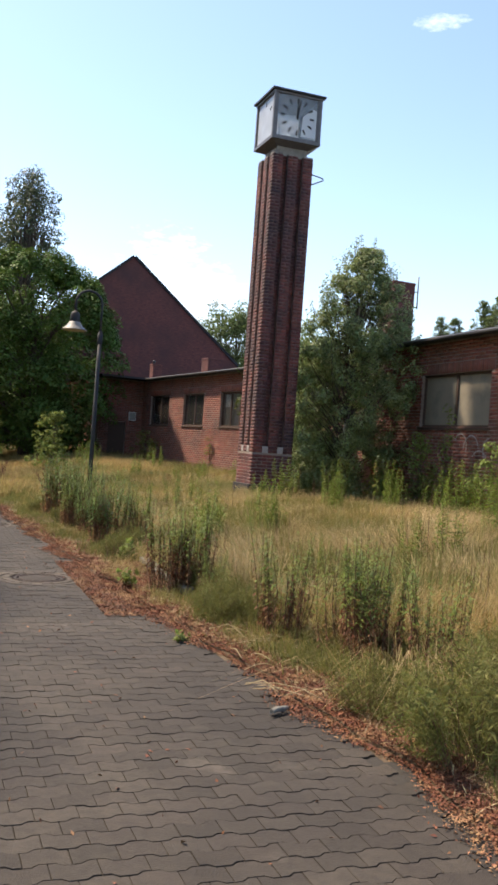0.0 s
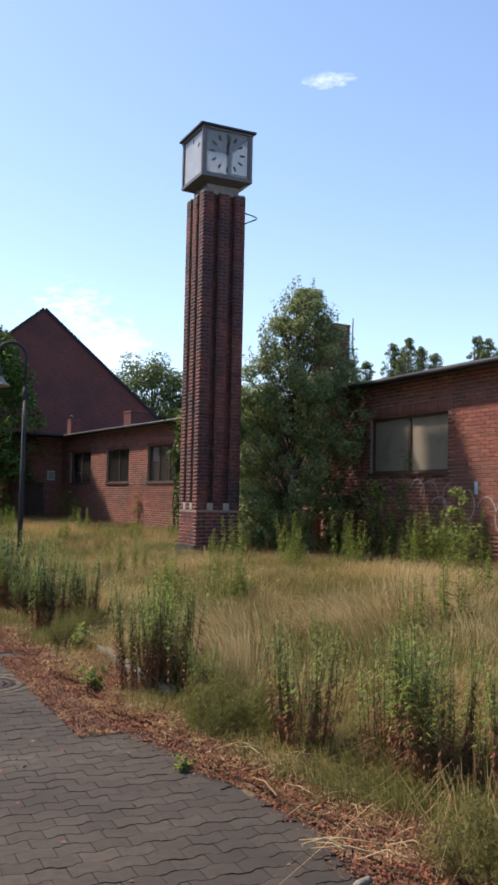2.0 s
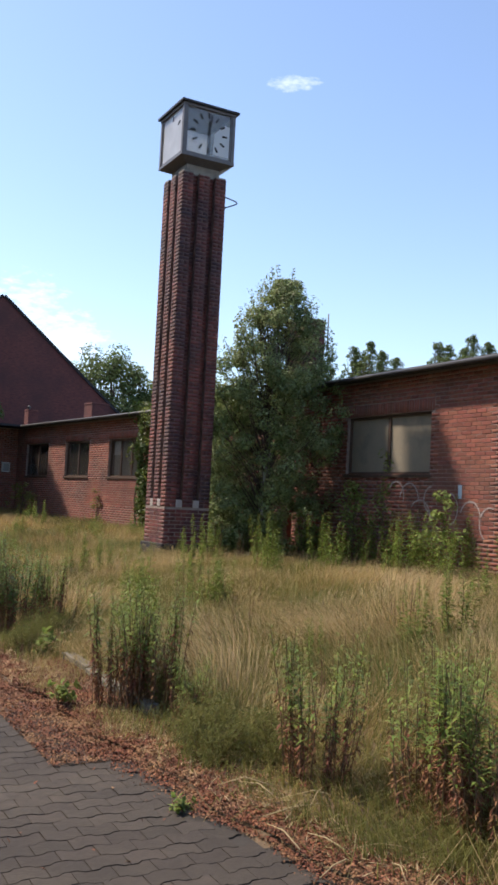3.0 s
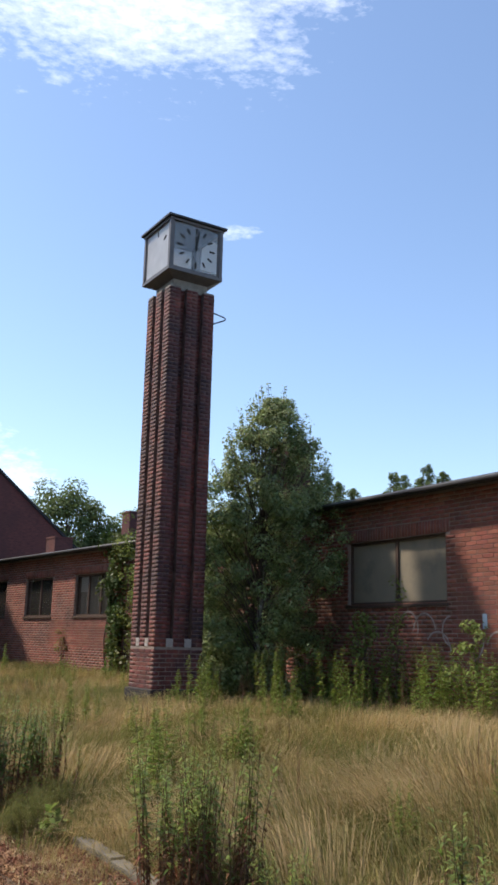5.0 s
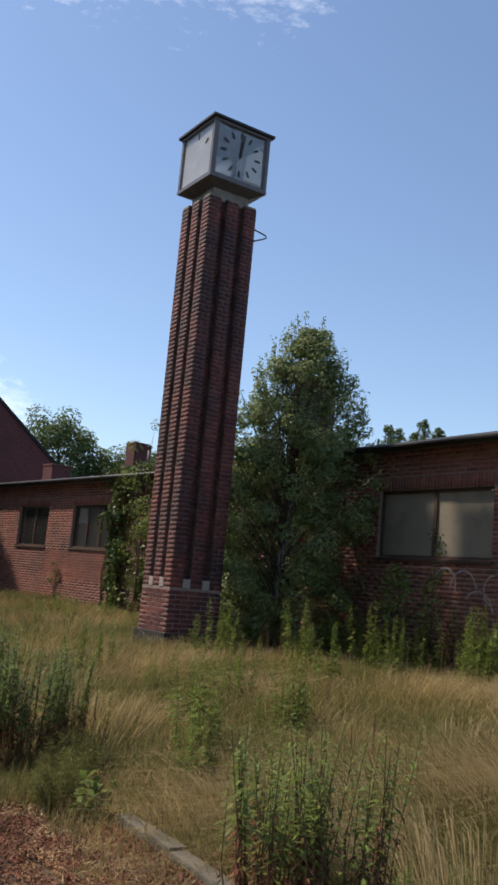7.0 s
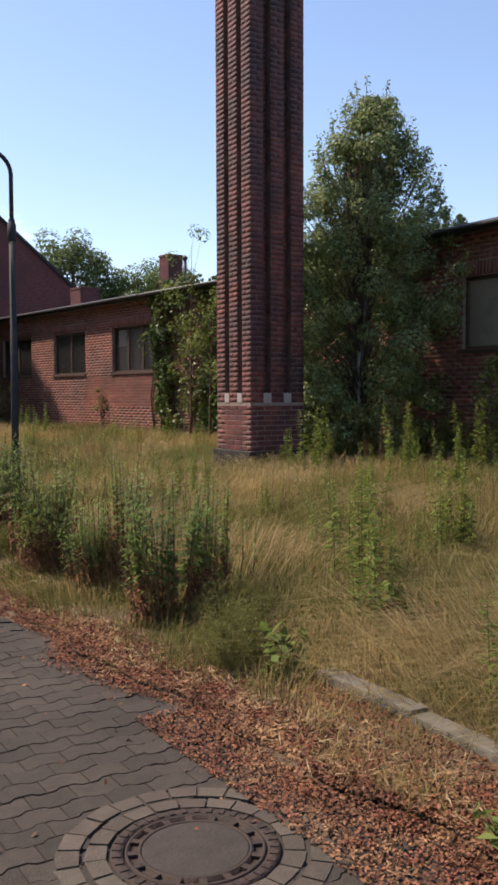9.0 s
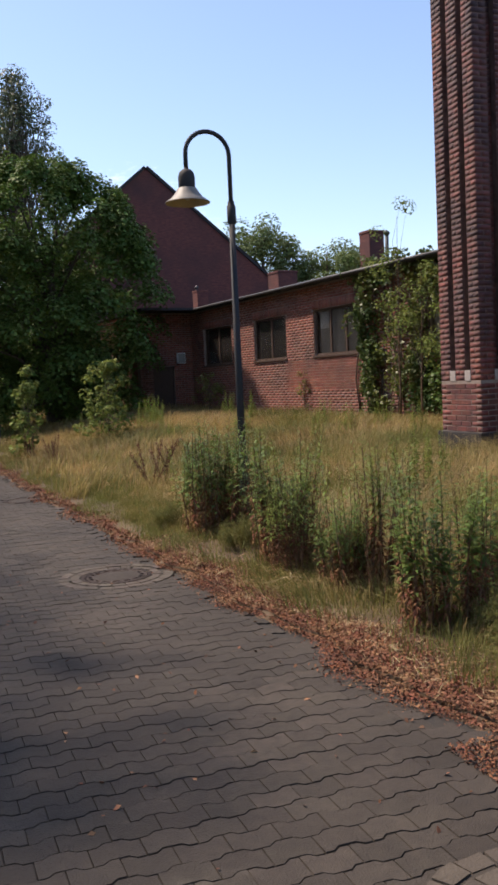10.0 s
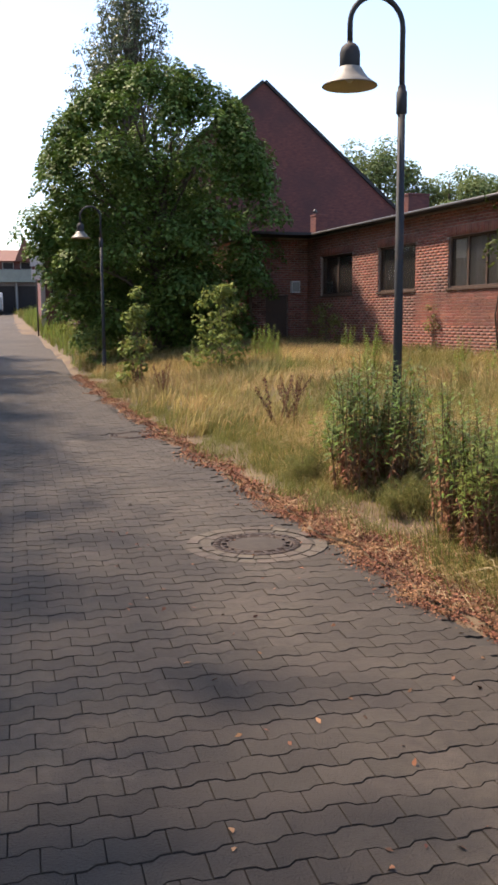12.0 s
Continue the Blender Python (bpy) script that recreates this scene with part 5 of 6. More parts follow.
# ---- grass ----
def blades(name, x, y, height, width, lean, mat, label, per=1, radius=0.0, stray=0.8):
    """Grass blades, in tufts of per blades that splay from one root."""
    height = np.broadcast_to(height, x.shape)
    a = 1.7 * np.sin(x * 0.55 + 0.35 * y) + 1.3 * np.sin(y * 0.8 - 0.4 * x) + RNG.normal(0, 0.5, len(x))
    height, lean = height * RNG.uniform(0.6, 1.2, len(x)), lean * RNG.uniform(0.5, 1.4, len(x))
    x, y, a, height, lean = (np.repeat(v, per) for v in (x, y, a, height, lean))
    n = len(x)
    off = RNG.normal(0, 1, (n, 2)) * radius
    x, y = x + off[:, 0], y + off[:, 1]
    ok = x > road_edge(y) + 0.15
    x, y, a, height, lean, off = x[ok], y[ok], a[ok], height[ok], lean[ok], off[ok]
    n = len(x)
    z = rise(x, y)
    a = a + RNG.normal(0, stray, n)
    h = height * RNG.uniform(0.55, 1.15, n)
    lean = lean * np.abs(RNG.normal(1.0, 0.4, n))
    d = np.stack([np.cos(a), np.sin(a), np.zeros(n)], axis=1)
    if radius:
        d[:, :2] += off / radius * 0.35
    t = RNG.uniform(0, 6.283, n)
    s = np.stack([np.cos(t), np.sin(t), np.zeros(n)], axis=1) * (width * RNG.uniform(0.6, 1.3, n))[:, None] / 2
    p0 = np.stack([x, y, z - 0.02], axis=1)
    p1 = p0 + d * (h * lean * 0.30)[:, None] + np.array([0, 0, 1]) * (h * 0.62)[:, None]
    p2 = p0 + d * (h * lean)[:, None] + np.array([0, 0, 1]) * (h * np.clip(1.02 - 0.35 * lean, 0.30, 1.0))[:, None]
    v = np.stack([p0 - s, p0 + s, p1 + s * 0.75, p1 - s * 0.75, p2], axis=1).reshape(-1, 3)
    b = 5 * np.arange(n)[:, None]
    tris = np.concatenate([b + np.array([[0, 1, 2]]), b + np.array([[0, 2, 3]]), b + np.array([[3, 2, 4]])], axis=1).reshape(-1, 3)
    ob = raw(name, v, tris, mat)
    return tagged(ob, label, "grass", kind="stuff")


def scatter(n, x0, x1, y0, y1, keep):
    x, y = RNG.uniform(x0, x1, n), RNG.uniform(y0, y1, n)
    ok = keep(x, y)
    return x[ok], y[ok]


TOWER_FREE = lambda x, y: ~((x > 8.85) & (x < 10.3) & (y > 23.1) & (y < 24.55))
patch = lambda x, y: 0.5 + 0.25 * np.sin(x * 1.9 + 1.3 * np.sin(y * 0.9)) + 0.25 * np.sin(y * 1.55 + 1.1 * np.sin(x * 1.2))
yard = lambda x, y: (x > road_edge(y) + 0.75 + 0.35 * np.sin(y * 1.3)) & (x < 13.9) & TOWER_FREE(x, y) & ~((x < 3.95) & (y > 11.4) & (y < 14.3))
inward = lambda x, y: np.clip((x - road_edge(y) - 0.4) / 2.6, 0.0, 1.0)
x, y = scatter(12500, 3.0, 14, -3.0, 27, lambda x, y: yard(x, y) & (RNG.uniform(size=len(x)) < 0.15 + 1.0 * patch(x, y)))
blades("dry_grass", x, y, (0.42 + 0.25 * patch(y, x)) * (0.45 + 0.55 * inward(x, y)), 0.007, 1.35, GRASS, "straw-coloured long grass lying in swirls across the yard", 26, 0.11, 0.45)
x, y = scatter(52000, 3.0, 14, -3.0, 27, yard)
blades("mat_grass", x, y, 0.30 * (0.5 + 0.5 * inward(x, y)), 0.008, 1.8, GRASS, "flattened dry grass under the tufts")
x, y = scatter(330, 4.6, 13.6, 2.0, 24, lambda x, y: yard(x, y) & (patch(x, y) > 0.45))
x, y = np.concatenate([x, [4.9, 5.3, 5.0, 5.6, 5.2, 4.7]]), np.concatenate([y, [12.2, 12.8, 13.5, 13.9, 14.6, 11.6]])
blades("lying_grass", x, y, 0.74, 0.0055, 1.75, WISP, "pale combed-over locks of long dry grass", 190, 0.24, 0.16)
x, y = scatter(5200, 2.4, 13.6, 27, 52, yard)
blades("dry_grass", x, y, 0.55, 0.015, 0.9, GRASS, "straw-coloured grass in front of the hall", 15, 0.16, 0.6)
x, y = scatter(13000, 3.0, 14, -3.0, 28, lambda x, y: yard(x, y) & (RNG.uniform(size=len(x)) < 1.25 - 1.1 * patch(x, y)))
blades("green_grass", x, y, 0.44 * (0.5 + 0.5 * inward(x, y)), 0.008, 0.6, GRASS_GREEN, "green grass tufts between the dry swirls", 24, 0.12, 0.9)
x, y = scatter(4400, 2.0, 5.2, 3.0, 50, lambda x, y: (x > road_edge(y) + np.where(y > 20, 0.16, 0.40)) & (x < road_edge(y) + 1.7) & (RNG.uniform(size=len(x)) < 0.12 + 0.88 * (patch(x * 1.3, y * 1.2) > 0.45)) & ~((y > 11.4) & (y < 14.2)))
blades("verge_grass", x, y, 0.24, 0.006, 0.7, GRASS_GREEN, "short green grass along the edge of the road", 26, 0.10, 1.2)
x, y = scatter(7000, 0.5, 6, 46, 100, lambda x, y: (x > road_edge(y) + 0.3) & (x < road_edge(y) + 2.6) & (patch(x, y) > 0.4))
blades("far_weeds", x, y, 1.15, 0.03, 0.25, WEED, "tall green weeds along the far stretch of road")
x, y = scatter(16000, -1.0, 14, 52, 118, lambda x, y: x > road_edge(y) + 0.3)
blades("far_grass", x, y, 0.6, 0.05, 0.4, GRASS_GREEN, "long green grass far along the road")
x, y = scatter(150, 2.6, 3.75, 10.6, 14.2, lambda x, y: (x > road_edge(y) + 0.1) & (patch(x * 2.3, y * 1.9) > 0.5))
blades("kerb_grass", x, y, 0.17, 0.005, 0.9, GRASS, "thin dry grass beside the kerb", 22, 0.07, 1.0)

# ---- fallen leaves and straw along the edge of the road ----
def litter(name, x, y, size, mat, label, lift=0.03):
    z = np.where(x < road_edge(y) + 0.12, 0.0, rise(x, y)) + RNG.uniform(0.004, lift, len(x))
    ob = leaves(name, np.stack([x, y, z], axis=1), size, 0.55, mat, None, up=2.2)
    return tagged(ob, label, "leaves", kind="stuff")


def verge(n, y0, y1, middle, width):
    y = RNG.uniform(y0, y1, n)
    return road_edge(y) + middle + RNG.normal(0, 1, n) * width * (0.75 + 0.35 * np.sin(y * 2.1)), y


x, y = verge(90000, 3.0, 22, 0.40, 0.24)
ok = (x > road_edge(y) - 0.12 - 0.10 * np.sin(y * 3.3))
litter("fallen_leaves", x[ok], y[ok], 0.028, LITTER, "rust-brown fallen leaves heaped along the edge of the road")
x, y = verge(42000, 3.0, 22, 0.13, 0.11)
litter("fallen_leaves", x, y, 0.024, LITTER, "crushed brown leaves on the edge of the paving", 0.015)
x, y = verge(6000, 3.0, 22, 0.5, 0.28)
z = rise(x, y) + RNG.uniform(0.01, 0.05, len(x))
tagged(leaves("straw_bits", np.stack([x, y, z], axis=1), 0.10, 0.06, STRAW, None, up=2.5), "broken pale straw among the fallen leaves", "straw", kind="stuff")
x, y = verge(17000, 22, 44, 0.18, 0.14)
litter("fallen_leaves", x, y, 0.045, LITTER, "rust-brown fallen leaves along the edge of the road")
x, y = RNG.uniform(2.5, 3.84, 32000), RNG.uniform(10.2, 14.5, 32000)
litter("fallen_leaves", x, y, 0.026, LITTER, "brown fallen leaves in the corner by the kerb")
x, y = RNG.uniform(0.5, 3.2, 260), RNG.uniform(3, 22, 260)
litter("stray_leaves", x, y, 0.045, LITTER, "a few stray brown leaves on the paving", 0.008)


def straw(at, turn, seed, count=9):
    rnd = random.Random(seed)
    e = thing("straw_stalks", "dead pale weed stalks lying over the fallen leaves", "dry stalks", (at[0], at[1], float(rise(np.array(at[0]), np.array(at[1])))), turn)
    for i in range(count):
        a, l = rnd.gauss(0, 0.9), rnd.uniform(0.25, 0.6)
        x, y, z = rnd.uniform(-0.3, 0.3), rnd.uniform(-0.2, 0.2), rnd.uniform(0.03, 0.09)
        part("stalk", tube(bmesh.new(), [(x, y, z), (x + math.cos(a) * l / 2, y + math.sin(a) * l / 2, z + rnd.uniform(0.0, 0.06)), (x + math.cos(a) * l, y + math.sin(a) * l, z - 0.02)], [0.005, 0.004, 0.0025], 5), STRAW, e)


straw((3.80, 8.75), 150, 1, 8)
straw((3.65, 7.75), 130, 2, 6)
straw((3.45, 18.2), 165, 3, 10)
straw((3.5, 6.6), 120, 4, 6)


# ---- weeds ----
def weed_stems(rnd, stems, height, radius, leaf, leaf_w, step, dry_to, lean=0.12):
    """Upright stems with narrow leaves: returns the stem mesh and the leaf corners, green and withered."""
    bm = bmesh.new()
    green, dry = [], []
    for s in range(stems):
        a, r = rnd.uniform(0, 6.283), radius * math.sqrt(rnd.random())
        h = height * rnd.uniform(0.6, 1.08)
        b = Vector((math.cos(a) * r, math.sin(a) * r, -0.04))
        t = b + Vector((math.cos(a) * lean * h * rnd.uniform(0.2, 1.2), math.sin(a) * lean * h * rnd.uniform(0.2, 1.2), h))
        m = b.lerp(t, 0.5) + Vector((rnd.uniform(-0.05, 0.05), rnd.uniform(-0.05, 0.05), 0))
        tube(bm, [b, m, t], [0.006, 0.0045, 0.002], 4, caps=False)
        z = 0.06
        while z < h:
            q = z / h
            p = (b.lerp(m, q * 2) if q < 0.5 else m.lerp(t, q * 2 - 1))
            c = rnd.uniform(0, 6.283)
            dead = q < dry_to * rnd.uniform(0.75, 1.3)
            l = leaf * (0.5 + 0.6 * math.sin(math.pi * min(1, 0.15 + 0.8 * q))) * rnd.uniform(0.7, 1.2) * (0.6 if dead else 1.0)
            d = Vector((math.cos(c), math.sin(c), (rnd.uniform(-1.0, 0.3) if dead else rnd.uniform(-0.1, 0.9))))
            d.normalize()
            side = Vector((-math.sin(c), math.cos(c), 0)) * leaf_w * l / leaf * (0.5 if dead else 0.5)
            tip = p + d * l + Vector((0, 0, -0.25 * l))
            mid = p + d * l * 0.5
            (dry if dead else green).extend((p, mid + side, tip, mid - side))
            z += step * rnd.uniform(0.6, 1.4)
    return bm, green, dry


def weed(name, label, seed, stems, height, radius, leaf=0.085, leaf_w=0.014, step=0.022, dry_to=0.4, mat=None, lean=0.12, category="weed"):
    rnd = random.Random(seed)
    e = thing(name, label, category)
    bm, green, dry = weed_stems(rnd, stems, height, radius, leaf, leaf_w, step, dry_to, lean)
    tagged(part("stalkwork", bm, STEM, e), kind="stuff")
    for kind, pts, m in (("leaves", green, mat or WEED), ("withered_leaves", dry, WEED_DRY)):
        if pts:
            tagged(raw(kind, np.array([tuple(p) for p in pts]), np.arange(len(pts)).reshape(-1, 4), m, e), kind="stuff")
    return e


def plant(model, spots):
    """Sets a model at the first spot and copies at the others: (x, y, turn, size)."""
    for i, (x, y, turn, size) in enumerate(spots):
        m = pose(x, y, float(rise(np.array(float(x)), np.array(float(y)))), 0, 0, turn)
        if i == 0:
            model.matrix_world = m @ Matrix.Scale(size, 4)
        else:
            c = copy_thing(model, m)
            c.scale = (size, size, size)


tall = weed("fleabane_clump", "tall upright weeds with green tops and withered brown feet", 5, 30, 1.18, 0.24, leaf=0.098, leaf_w=0.021, step=0.0125, dry_to=0.57, lean=0.15)
plant(tall, [(4.20, 9.05, 0, 1.0), (4.48, 7.95, 80, 1.05), (4.55, 7.5, 200, 0.95), (4.05, 12.4, 40, 0.85), (3.80, 17.8, 120, 1.2), (3.60, 19.2, 10, 1.25), (4.4, 16.6, 260, 1.0),
             (3.45, 18.75, 300, 0.9), (3.62, 11.85, 30, 1.05), (3.85, 11.5, 170, 1.1), (4.9, 7.1, 20, 0.9), (4.6, 8.2, 110, 1.0), (5.6, 6.6, 50, 0.85), (4.0, 10.9, 0, 0.6)])
dark = weed("dark_weed_clump", "dense clump of dark green willow-leaved weeds", 15, 38, 1.08, 0.27, leaf=0.11, leaf_w=0.024, step=0.012, dry_to=0.46, mat=WEED_DARK)
plant(dark, [(3.55, 21.6, 0, 1.4), (3.72, 16.45, 90, 1.2), (3.95, 21.9, 40, 1.25), (3.62, 19.4, 150, 1.1), (3.62, 17.9, 200, 0.8)])
slim = weed("goldenrod_stems", "slender leafy green stems standing in the grass", 25, 8, 1.35, 0.24, leaf=0.10, leaf_w=0.028, step=0.013, dry_to=0.15)
spots = [(9.3, 21.6, 0, 0.95), (10.3, 20.6, 40, 1.0), (9.8, 22.2, 100, 0.8), (10.9, 21.4, 60, 1.0), (11.6, 20.2, 10, 1.05), (12.2, 21.4, 140, 1.0), (12.6, 19.6, 200, 1.15), (13.2, 19.0, 20, 1.2), (12.9, 20.6, 90, 1.15), (13.4, 20.1, 250, 1.1),
         (12.4, 18.2, 300, 1.15), (13.2, 17.4, 30, 1.15), (12.3, 16.9, 70, 1.1), (13.3, 16.0, 110, 1.1), (11.8, 17.8, 180, 1.0), (12.8, 22.2, 45, 1.0), (5.5, 15.9, 10, 0.95), (4.95, 15.05, 100, 0.75), (11.2, 19.1, 77, 0.9), (13.3, 21.6, 177, 1.1),
         (5.9, 16.9, 33, 0.7), (4.35, 13.0, 66, 0.75), (4.25, 16.7, 0, 0.7), (3.75, 23.4, 20, 0.8), (12.5, 15.2, 10, 1.0), (13.3, 14.6, 140, 1.1), (9.0, 21.9, 250, 0.7), (10.6, 22.6, 200, 0.75), (13.0, 18.3, 0, 1.2), (11.3, 22.9, 320, 0.8)]
scat = random.Random(77)
for i in range(22):
    spots.append((scat.uniform(6.0, 13.4), scat.uniform(11.0, 21.5), scat.uniform(0, 360), scat.uniform(0.45, 0.9)))
for i in range(16):
    spots.append((scat.uniform(5.0, 12.0), scat.uniform(24.5, 40.0), scat.uniform(0, 360), scat.uniform(0.5, 0.9)))
plant(slim, [s for s in spots if not (8.6 < s[0] < 10.5 and 22.9 < s[1] < 24.8)])
dead = weed("dead_weed_stems", "thin brown dead weed stems standing in the grass", 45, 6, 0.95, 0.22, leaf=0.05, leaf_w=0.012, step=0.018, dry_to=1.5)
plant(dead, [(4.6, 12.9, 0, 0.9), (3.95, 12.1, 50, 0.9), (4.35, 9.6, 90, 0.9), (4.75, 8.6, 10, 0.9), (3.55, 18.4, 60, 0.9), (3.75, 17.3, 120, 0.9), (3.8, 11.95, 200, 1.0), (3.7, 19.9, 20, 0.9), (4.9, 18.2, 80, 0.8), (6.3, 14.2, 10, 0.9), (7.7, 16.5, 40, 0.9),
             (9.6, 21.9, 0, 1.2), (11.0, 22.2, 100, 1.5), (10.2, 21.3, 10, 1.2), (7.0, 19.5, 70, 0.9), (5.4, 10.6, 0, 0.9), (6.6, 9.0, 30, 0.9), (3.35, 14.2, 10, 0.5), (8.2, 13.0, 60, 0.9), (11.9, 18.6, 45, 1.1)])
bush = thing("wormwood_bush", "low feathery grey-green bush beside the fallen leaves", "bush")
rnd = random.Random(35)
pts = []
bm = bmesh.new()
for i in range(46):
    a, r = rnd.uniform(0, 6.283), 0.46 * math.sqrt(rnd.random())
    h = rnd.uniform(0.25, 0.60) * (1.1 - 0.8 * r)
    foot, tip = Vector((math.cos(a) * r * 0.3, math.sin(a) * r * 0.3, -0.02)), Vector((math.cos(a) * r, math.sin(a) * r, h))
    tube(bm, [foot, foot.lerp(tip, 0.55) + Vector((0, 0, 0.03)), tip], [0.004, 0.003, 0.0015], 4, caps=False)
    for q in (0.45, 0.65, 0.85, 1.0):
        pts.append(blob_points(foot.lerp(tip, q), 0.085, 34, (1, 1, 1.2)))
tagged(part("stalkwork", bm, STEM, bush), kind="stuff")
tagged(leaves("foliage", np.concatenate(pts), 0.06, 0.13, GRASS_GREEN, bush, droop=-0.7, up=0.3), kind="stuff")
plant(bush, [(3.95, 5.1, 0, 1.25), (4.3, 5.7, 60, 1.15), (3.85, 6.3, 120, 0.75), (4.75, 5.0, 10, 1.2), (3.75, 9.9, 100, 0.75), (3.95, 10.4, 30, 0.8), (4.2, 9.7, 200, 0.75), (3.7, 15.2, 20, 0.7), (4.0, 15.7, 90, 0.8), (3.55, 14.9, 0, 0.6), (3.45, 20.3, 10, 0.65), (3.15, 22.5, 60, 0.7), (4.9, 6.1, 220, 1.1), (4.1, 11.6, 300, 0.7)])
dock = thing("dock_stalks", "rust-brown seed stalks of dock in the grass", "weed")
rnd = random.Random(4)
bm = bmesh.new()
pts = []
for i in range(6):
    a = -0.5 + i * 0.2
    b, t = Vector((rnd.uniform(-0.2, 0.2), rnd.uniform(-0.1, 0.1), 0)), Vector((a * 0.9, rnd.uniform(-0.2, 0.2), rnd.uniform(0.6, 0.85)))
    tube(bm, [b, b.lerp(t, 0.5) + Vector((0, 0, 0.05)), t], [0.006, 0.005, 0.003], 5)
    for q in np.linspace(0.3, 1.0, 26):
        pts.append(blob_points(b.lerp(t, float(q)), 0.035, 7))
tagged(part("stalkwork", bm, WEED_DRY, dock), kind="stuff")
tagged(leaves("seed_heads", np.concatenate(pts), 0.03, 0.7, DOCK, dock), kind="stuff")
plant(dock, [(4.05, 26.4, 0, 1.1), (3.2, 33.5, 60, 1.0), (5.0, 29.0, 30, 0.8), (2.9, 36, 90, 1.0)])

big_leaf = thing("burdock_plant", "yellow-green broad-leaved plant at the edge of the litter", "weed")
rnd = random.Random(31)
pts = [blob_points((rnd.uniform(-0.14, 0.14), rnd.uniform(-0.14, 0.14), rnd.uniform(0.10, 0.30)), 0.06, 3) for i in range(16)]
leaves("leaves", np.concatenate(pts), 0.15, 0.6, ROBINIA, big_leaf, up=1.5)
bm = bmesh.new()
for i in range(6):
    a = i * 1.05
    tube(bm, [(0, 0, -0.02), (0.05 * math.cos(a), 0.05 * math.sin(a), 0.14), (0.14 * math.cos(a), 0.14 * math.sin(a), 0.26)], 0.005, 5)
tagged(part("stalkwork", bm, STEM, big_leaf), kind="stuff")
plant(big_leaf, [(3.78, 14.75, 0, 1.0), (3.62, 14.5, 120, 0.7), (3.1, 12.0, 40, 0.8), (3.05, 9.0, 10, 0.5), (5.0, 15.0, 70, 1.1)])


def leafy(name, at, height, spread, count, leaf, mat, seed, label):
    rnd = random.Random(seed)
    at = Vector((*at, float(rise(np.array(at[0]), np.array(at[1])))))
    b = []
    for i in range(count):
        a, h = rnd.uniform(0, 6.283), rnd.uniform(0.1, 1.0)
        r = spread * rnd.uniform(0.2, 1.0) * (1.1 - 0.75 * h)
        b.append((at + Vector((math.cos(a) * r, math.sin(a) * r, height * h)), rnd.uniform(0.12, 0.26) * (0.7 + 0.12 * height), 24))
    return tree(name, label, at, at + Vector((0.03, 0, height * 0.95)), 0.02, b, leaf, 0.5, mat, STEM, seed + 1, droop=0.3, limb_share=1.0)


# two added shrubs hide sunlit wall so the gap behind the birch stays dark
leafy("shrub", (12.0, 26.4), 4.2, 1.5, 120, 0.13, MAPLE, 79, "dark green shrub added to darken the gap behind the birch")
leafy("shrub", (12.4, 28.2), 4.0, 1.3, 100, 0.13, MAPLE, 78, "dark green shrub added to darken the end of the hall")
leafy("shrub", (5.4, 37.0), 2.4, 1.2, 60, 0.17, ROBINIA, 81, "light green shrub in front of the shaded wall")
leafy("shrub", (10.9, 44.0), 1.7, 1.1, 40, 0.12, GRASS_GREEN, 83, "green shrub against the hall's wall")
leafy("shrub", (2.95, 36.5), 2.6, 0.5, 34, 0.18, ROBINIA, 85, "upright leafy sapling at the edge of the road")
leafy("shrub", (3.1, 52.0), 2.6, 1.2, 40, 0.2, ROBINIA, 87, "green shrub beside the far stretch of road")
leafy("shrub", (12.7, 38.8), 1.6, 0.4, 14, 0.10, GRASS_GREEN, 89, "thin green sapling against the brick wall")
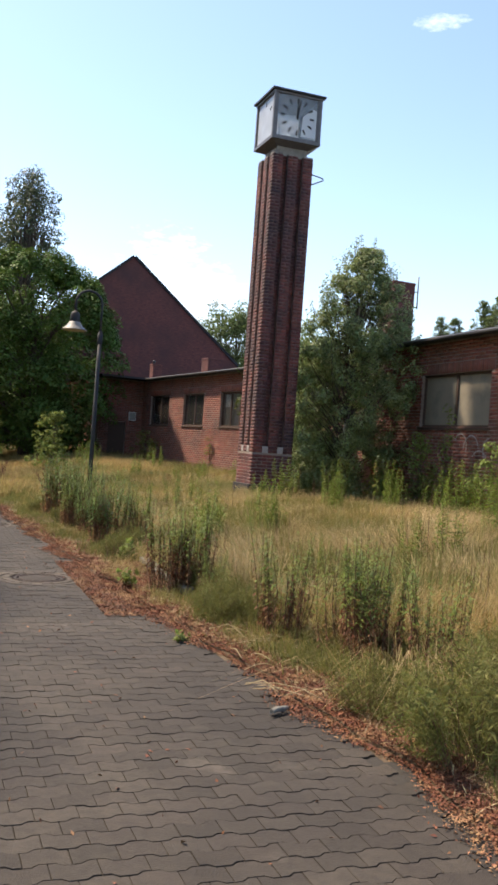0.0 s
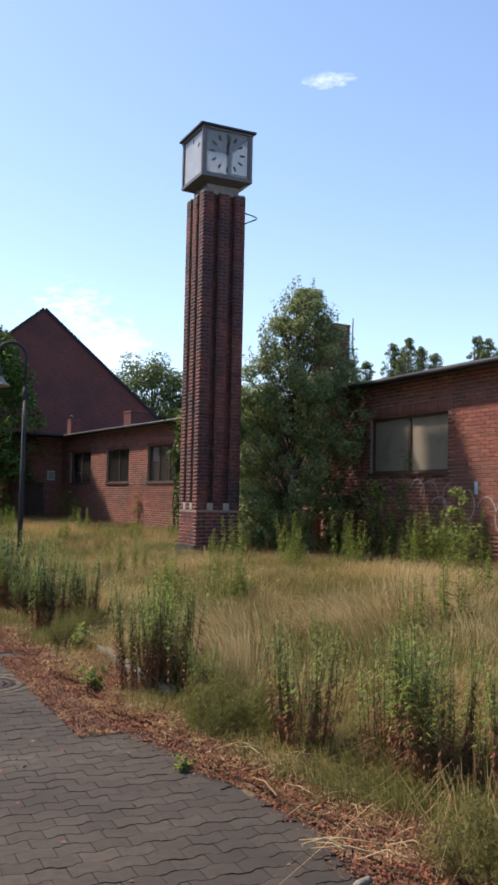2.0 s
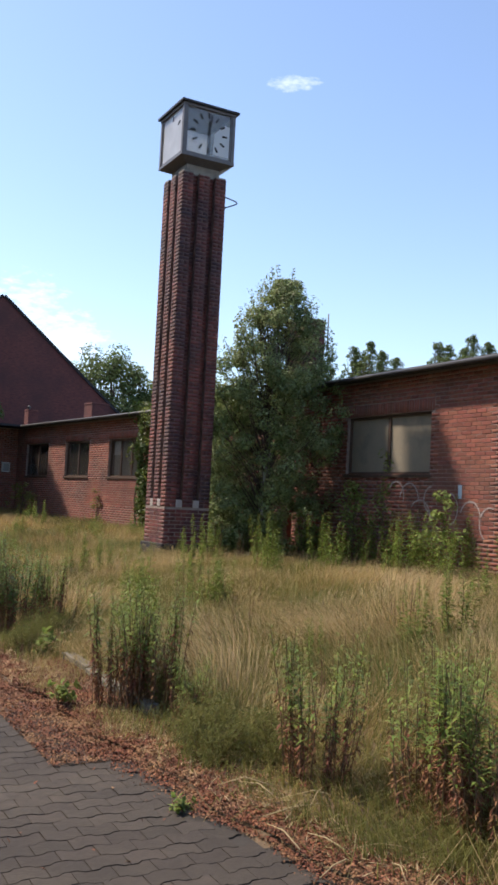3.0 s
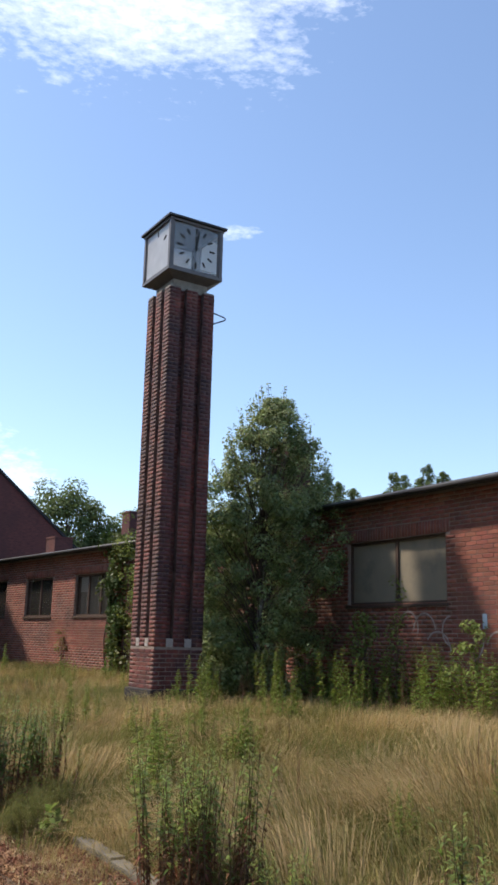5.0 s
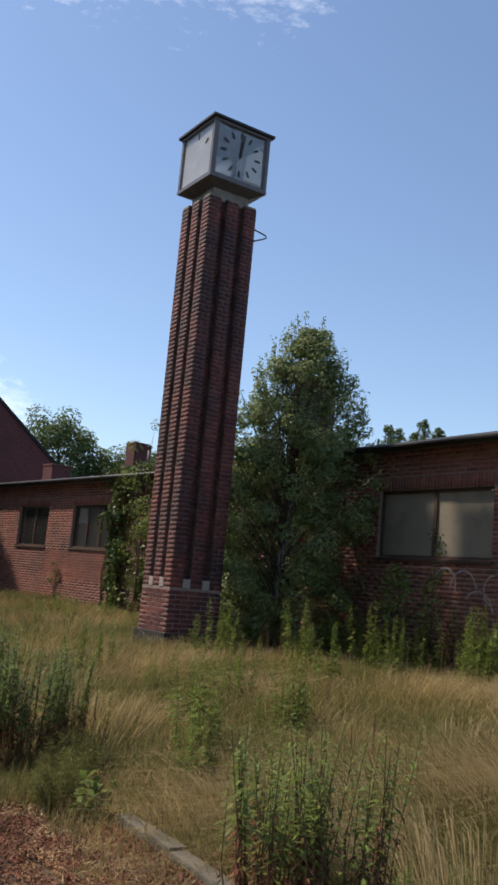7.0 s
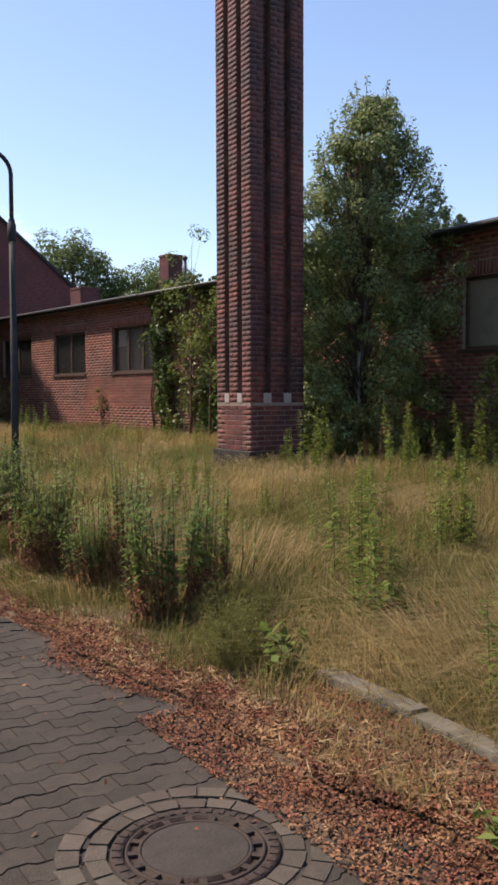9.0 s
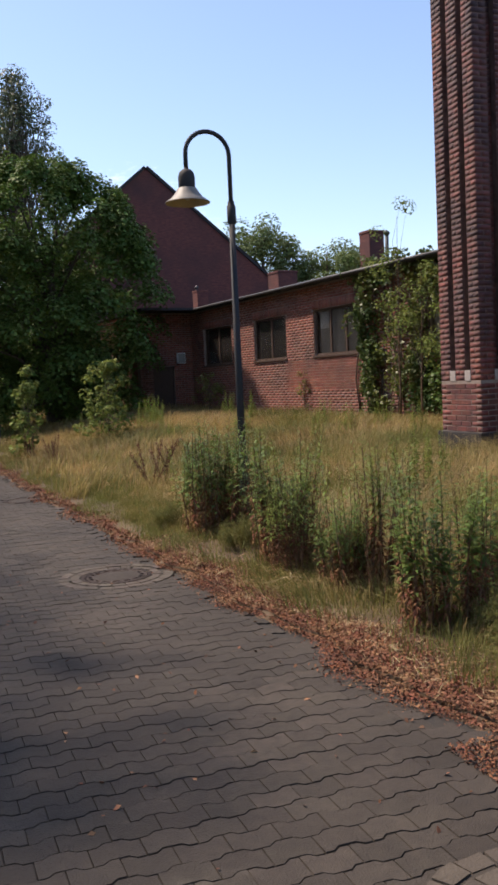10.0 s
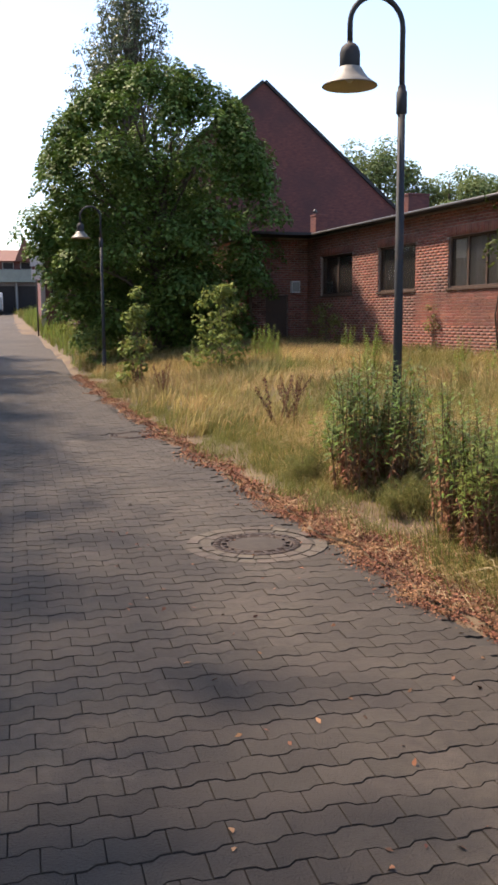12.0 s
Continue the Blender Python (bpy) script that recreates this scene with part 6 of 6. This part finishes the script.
leafy("shrub", (12.9, 20.9), 2.2, 0.6, 34, 0.12, ROBINIA, 91, "bright green shrub below the boarded window")
leafy("shrub", (13.3, 20.3), 3.0, 0.25, 18, 0.11, ROBINIA, 92, "tall thin shoot in front of the boarded window")
leafy("shrub", (12.4, 22.4), 1.5, 0.7, 26, 0.11, ROBINIA, 93, "green shrub at the foot of the birch")
leafy("shrub", (12.9, 17.6), 2.0, 0.8, 34, 0.12, ROBINIA, 95, "green shrub against the workshop wall")
leafy("shrub", (2.6, 45.5), 1.6, 0.9, 34, 0.15, ROBINIA, 97, "yellow-green weeds along the far road")
leafy("shrub", (3.2, 62.0), 1.8, 1.6, 40, 0.25, ROBINIA, 99, "yellow-green weeds along the far road")

stick = thing("broken_branch", "short pale broken branch lying on the paving", "stick", (3.14, 6.46, 0.035), 25)
part("wood", tube(bmesh.new(), [(-0.09, 0, 0), (-0.02, 0.01, 0.006), (0.05, 0.004, 0.004), (0.10, 0.012, 0.0)], [0.022, 0.026, 0.024, 0.018], 9), CONCRETE, stick)
part("bark", tube(bmesh.new(), [(-0.13, -0.03, -0.012), (-0.03, -0.022, -0.012), (0.02, -0.02, -0.014)], [0.006, 0.012, 0.008], 6), BARK, stick)

# ---- single bricks and pavers ----
brick_mesh, clinker_mesh = single_brick(BRICK_PIECE), single_brick(CLINKER_PIECE)
lay_bricks(r_ones, right_m, brick_mesh, workshop)
lay_bricks(l_ones, left_m, brick_mesh, hall)
for m, ones in t_pieces:
    lay_bricks(ones, m, clinker_mesh, tower)
paver_meshes = [paver_mesh(s, 0.0, PAVER_PIECE) for s in shapes]
for kind, x0, y0 in paver_spots:
    ob = new("paver", paver_meshes[kind])
    ob.matrix_world = pose(x0, y0, random.uniform(-0.003, 0.002))
    ob.parent = road

# ---- true size: one unit of the plan above is 0.82 m, by the height of the brick courses ----
for ob in scene.collection.objects:
    if ob.parent is None and ob.type in {"MESH", "EMPTY"}:
        ob.matrix_basis = Matrix.Scale(0.82, 4) @ ob.matrix_basis
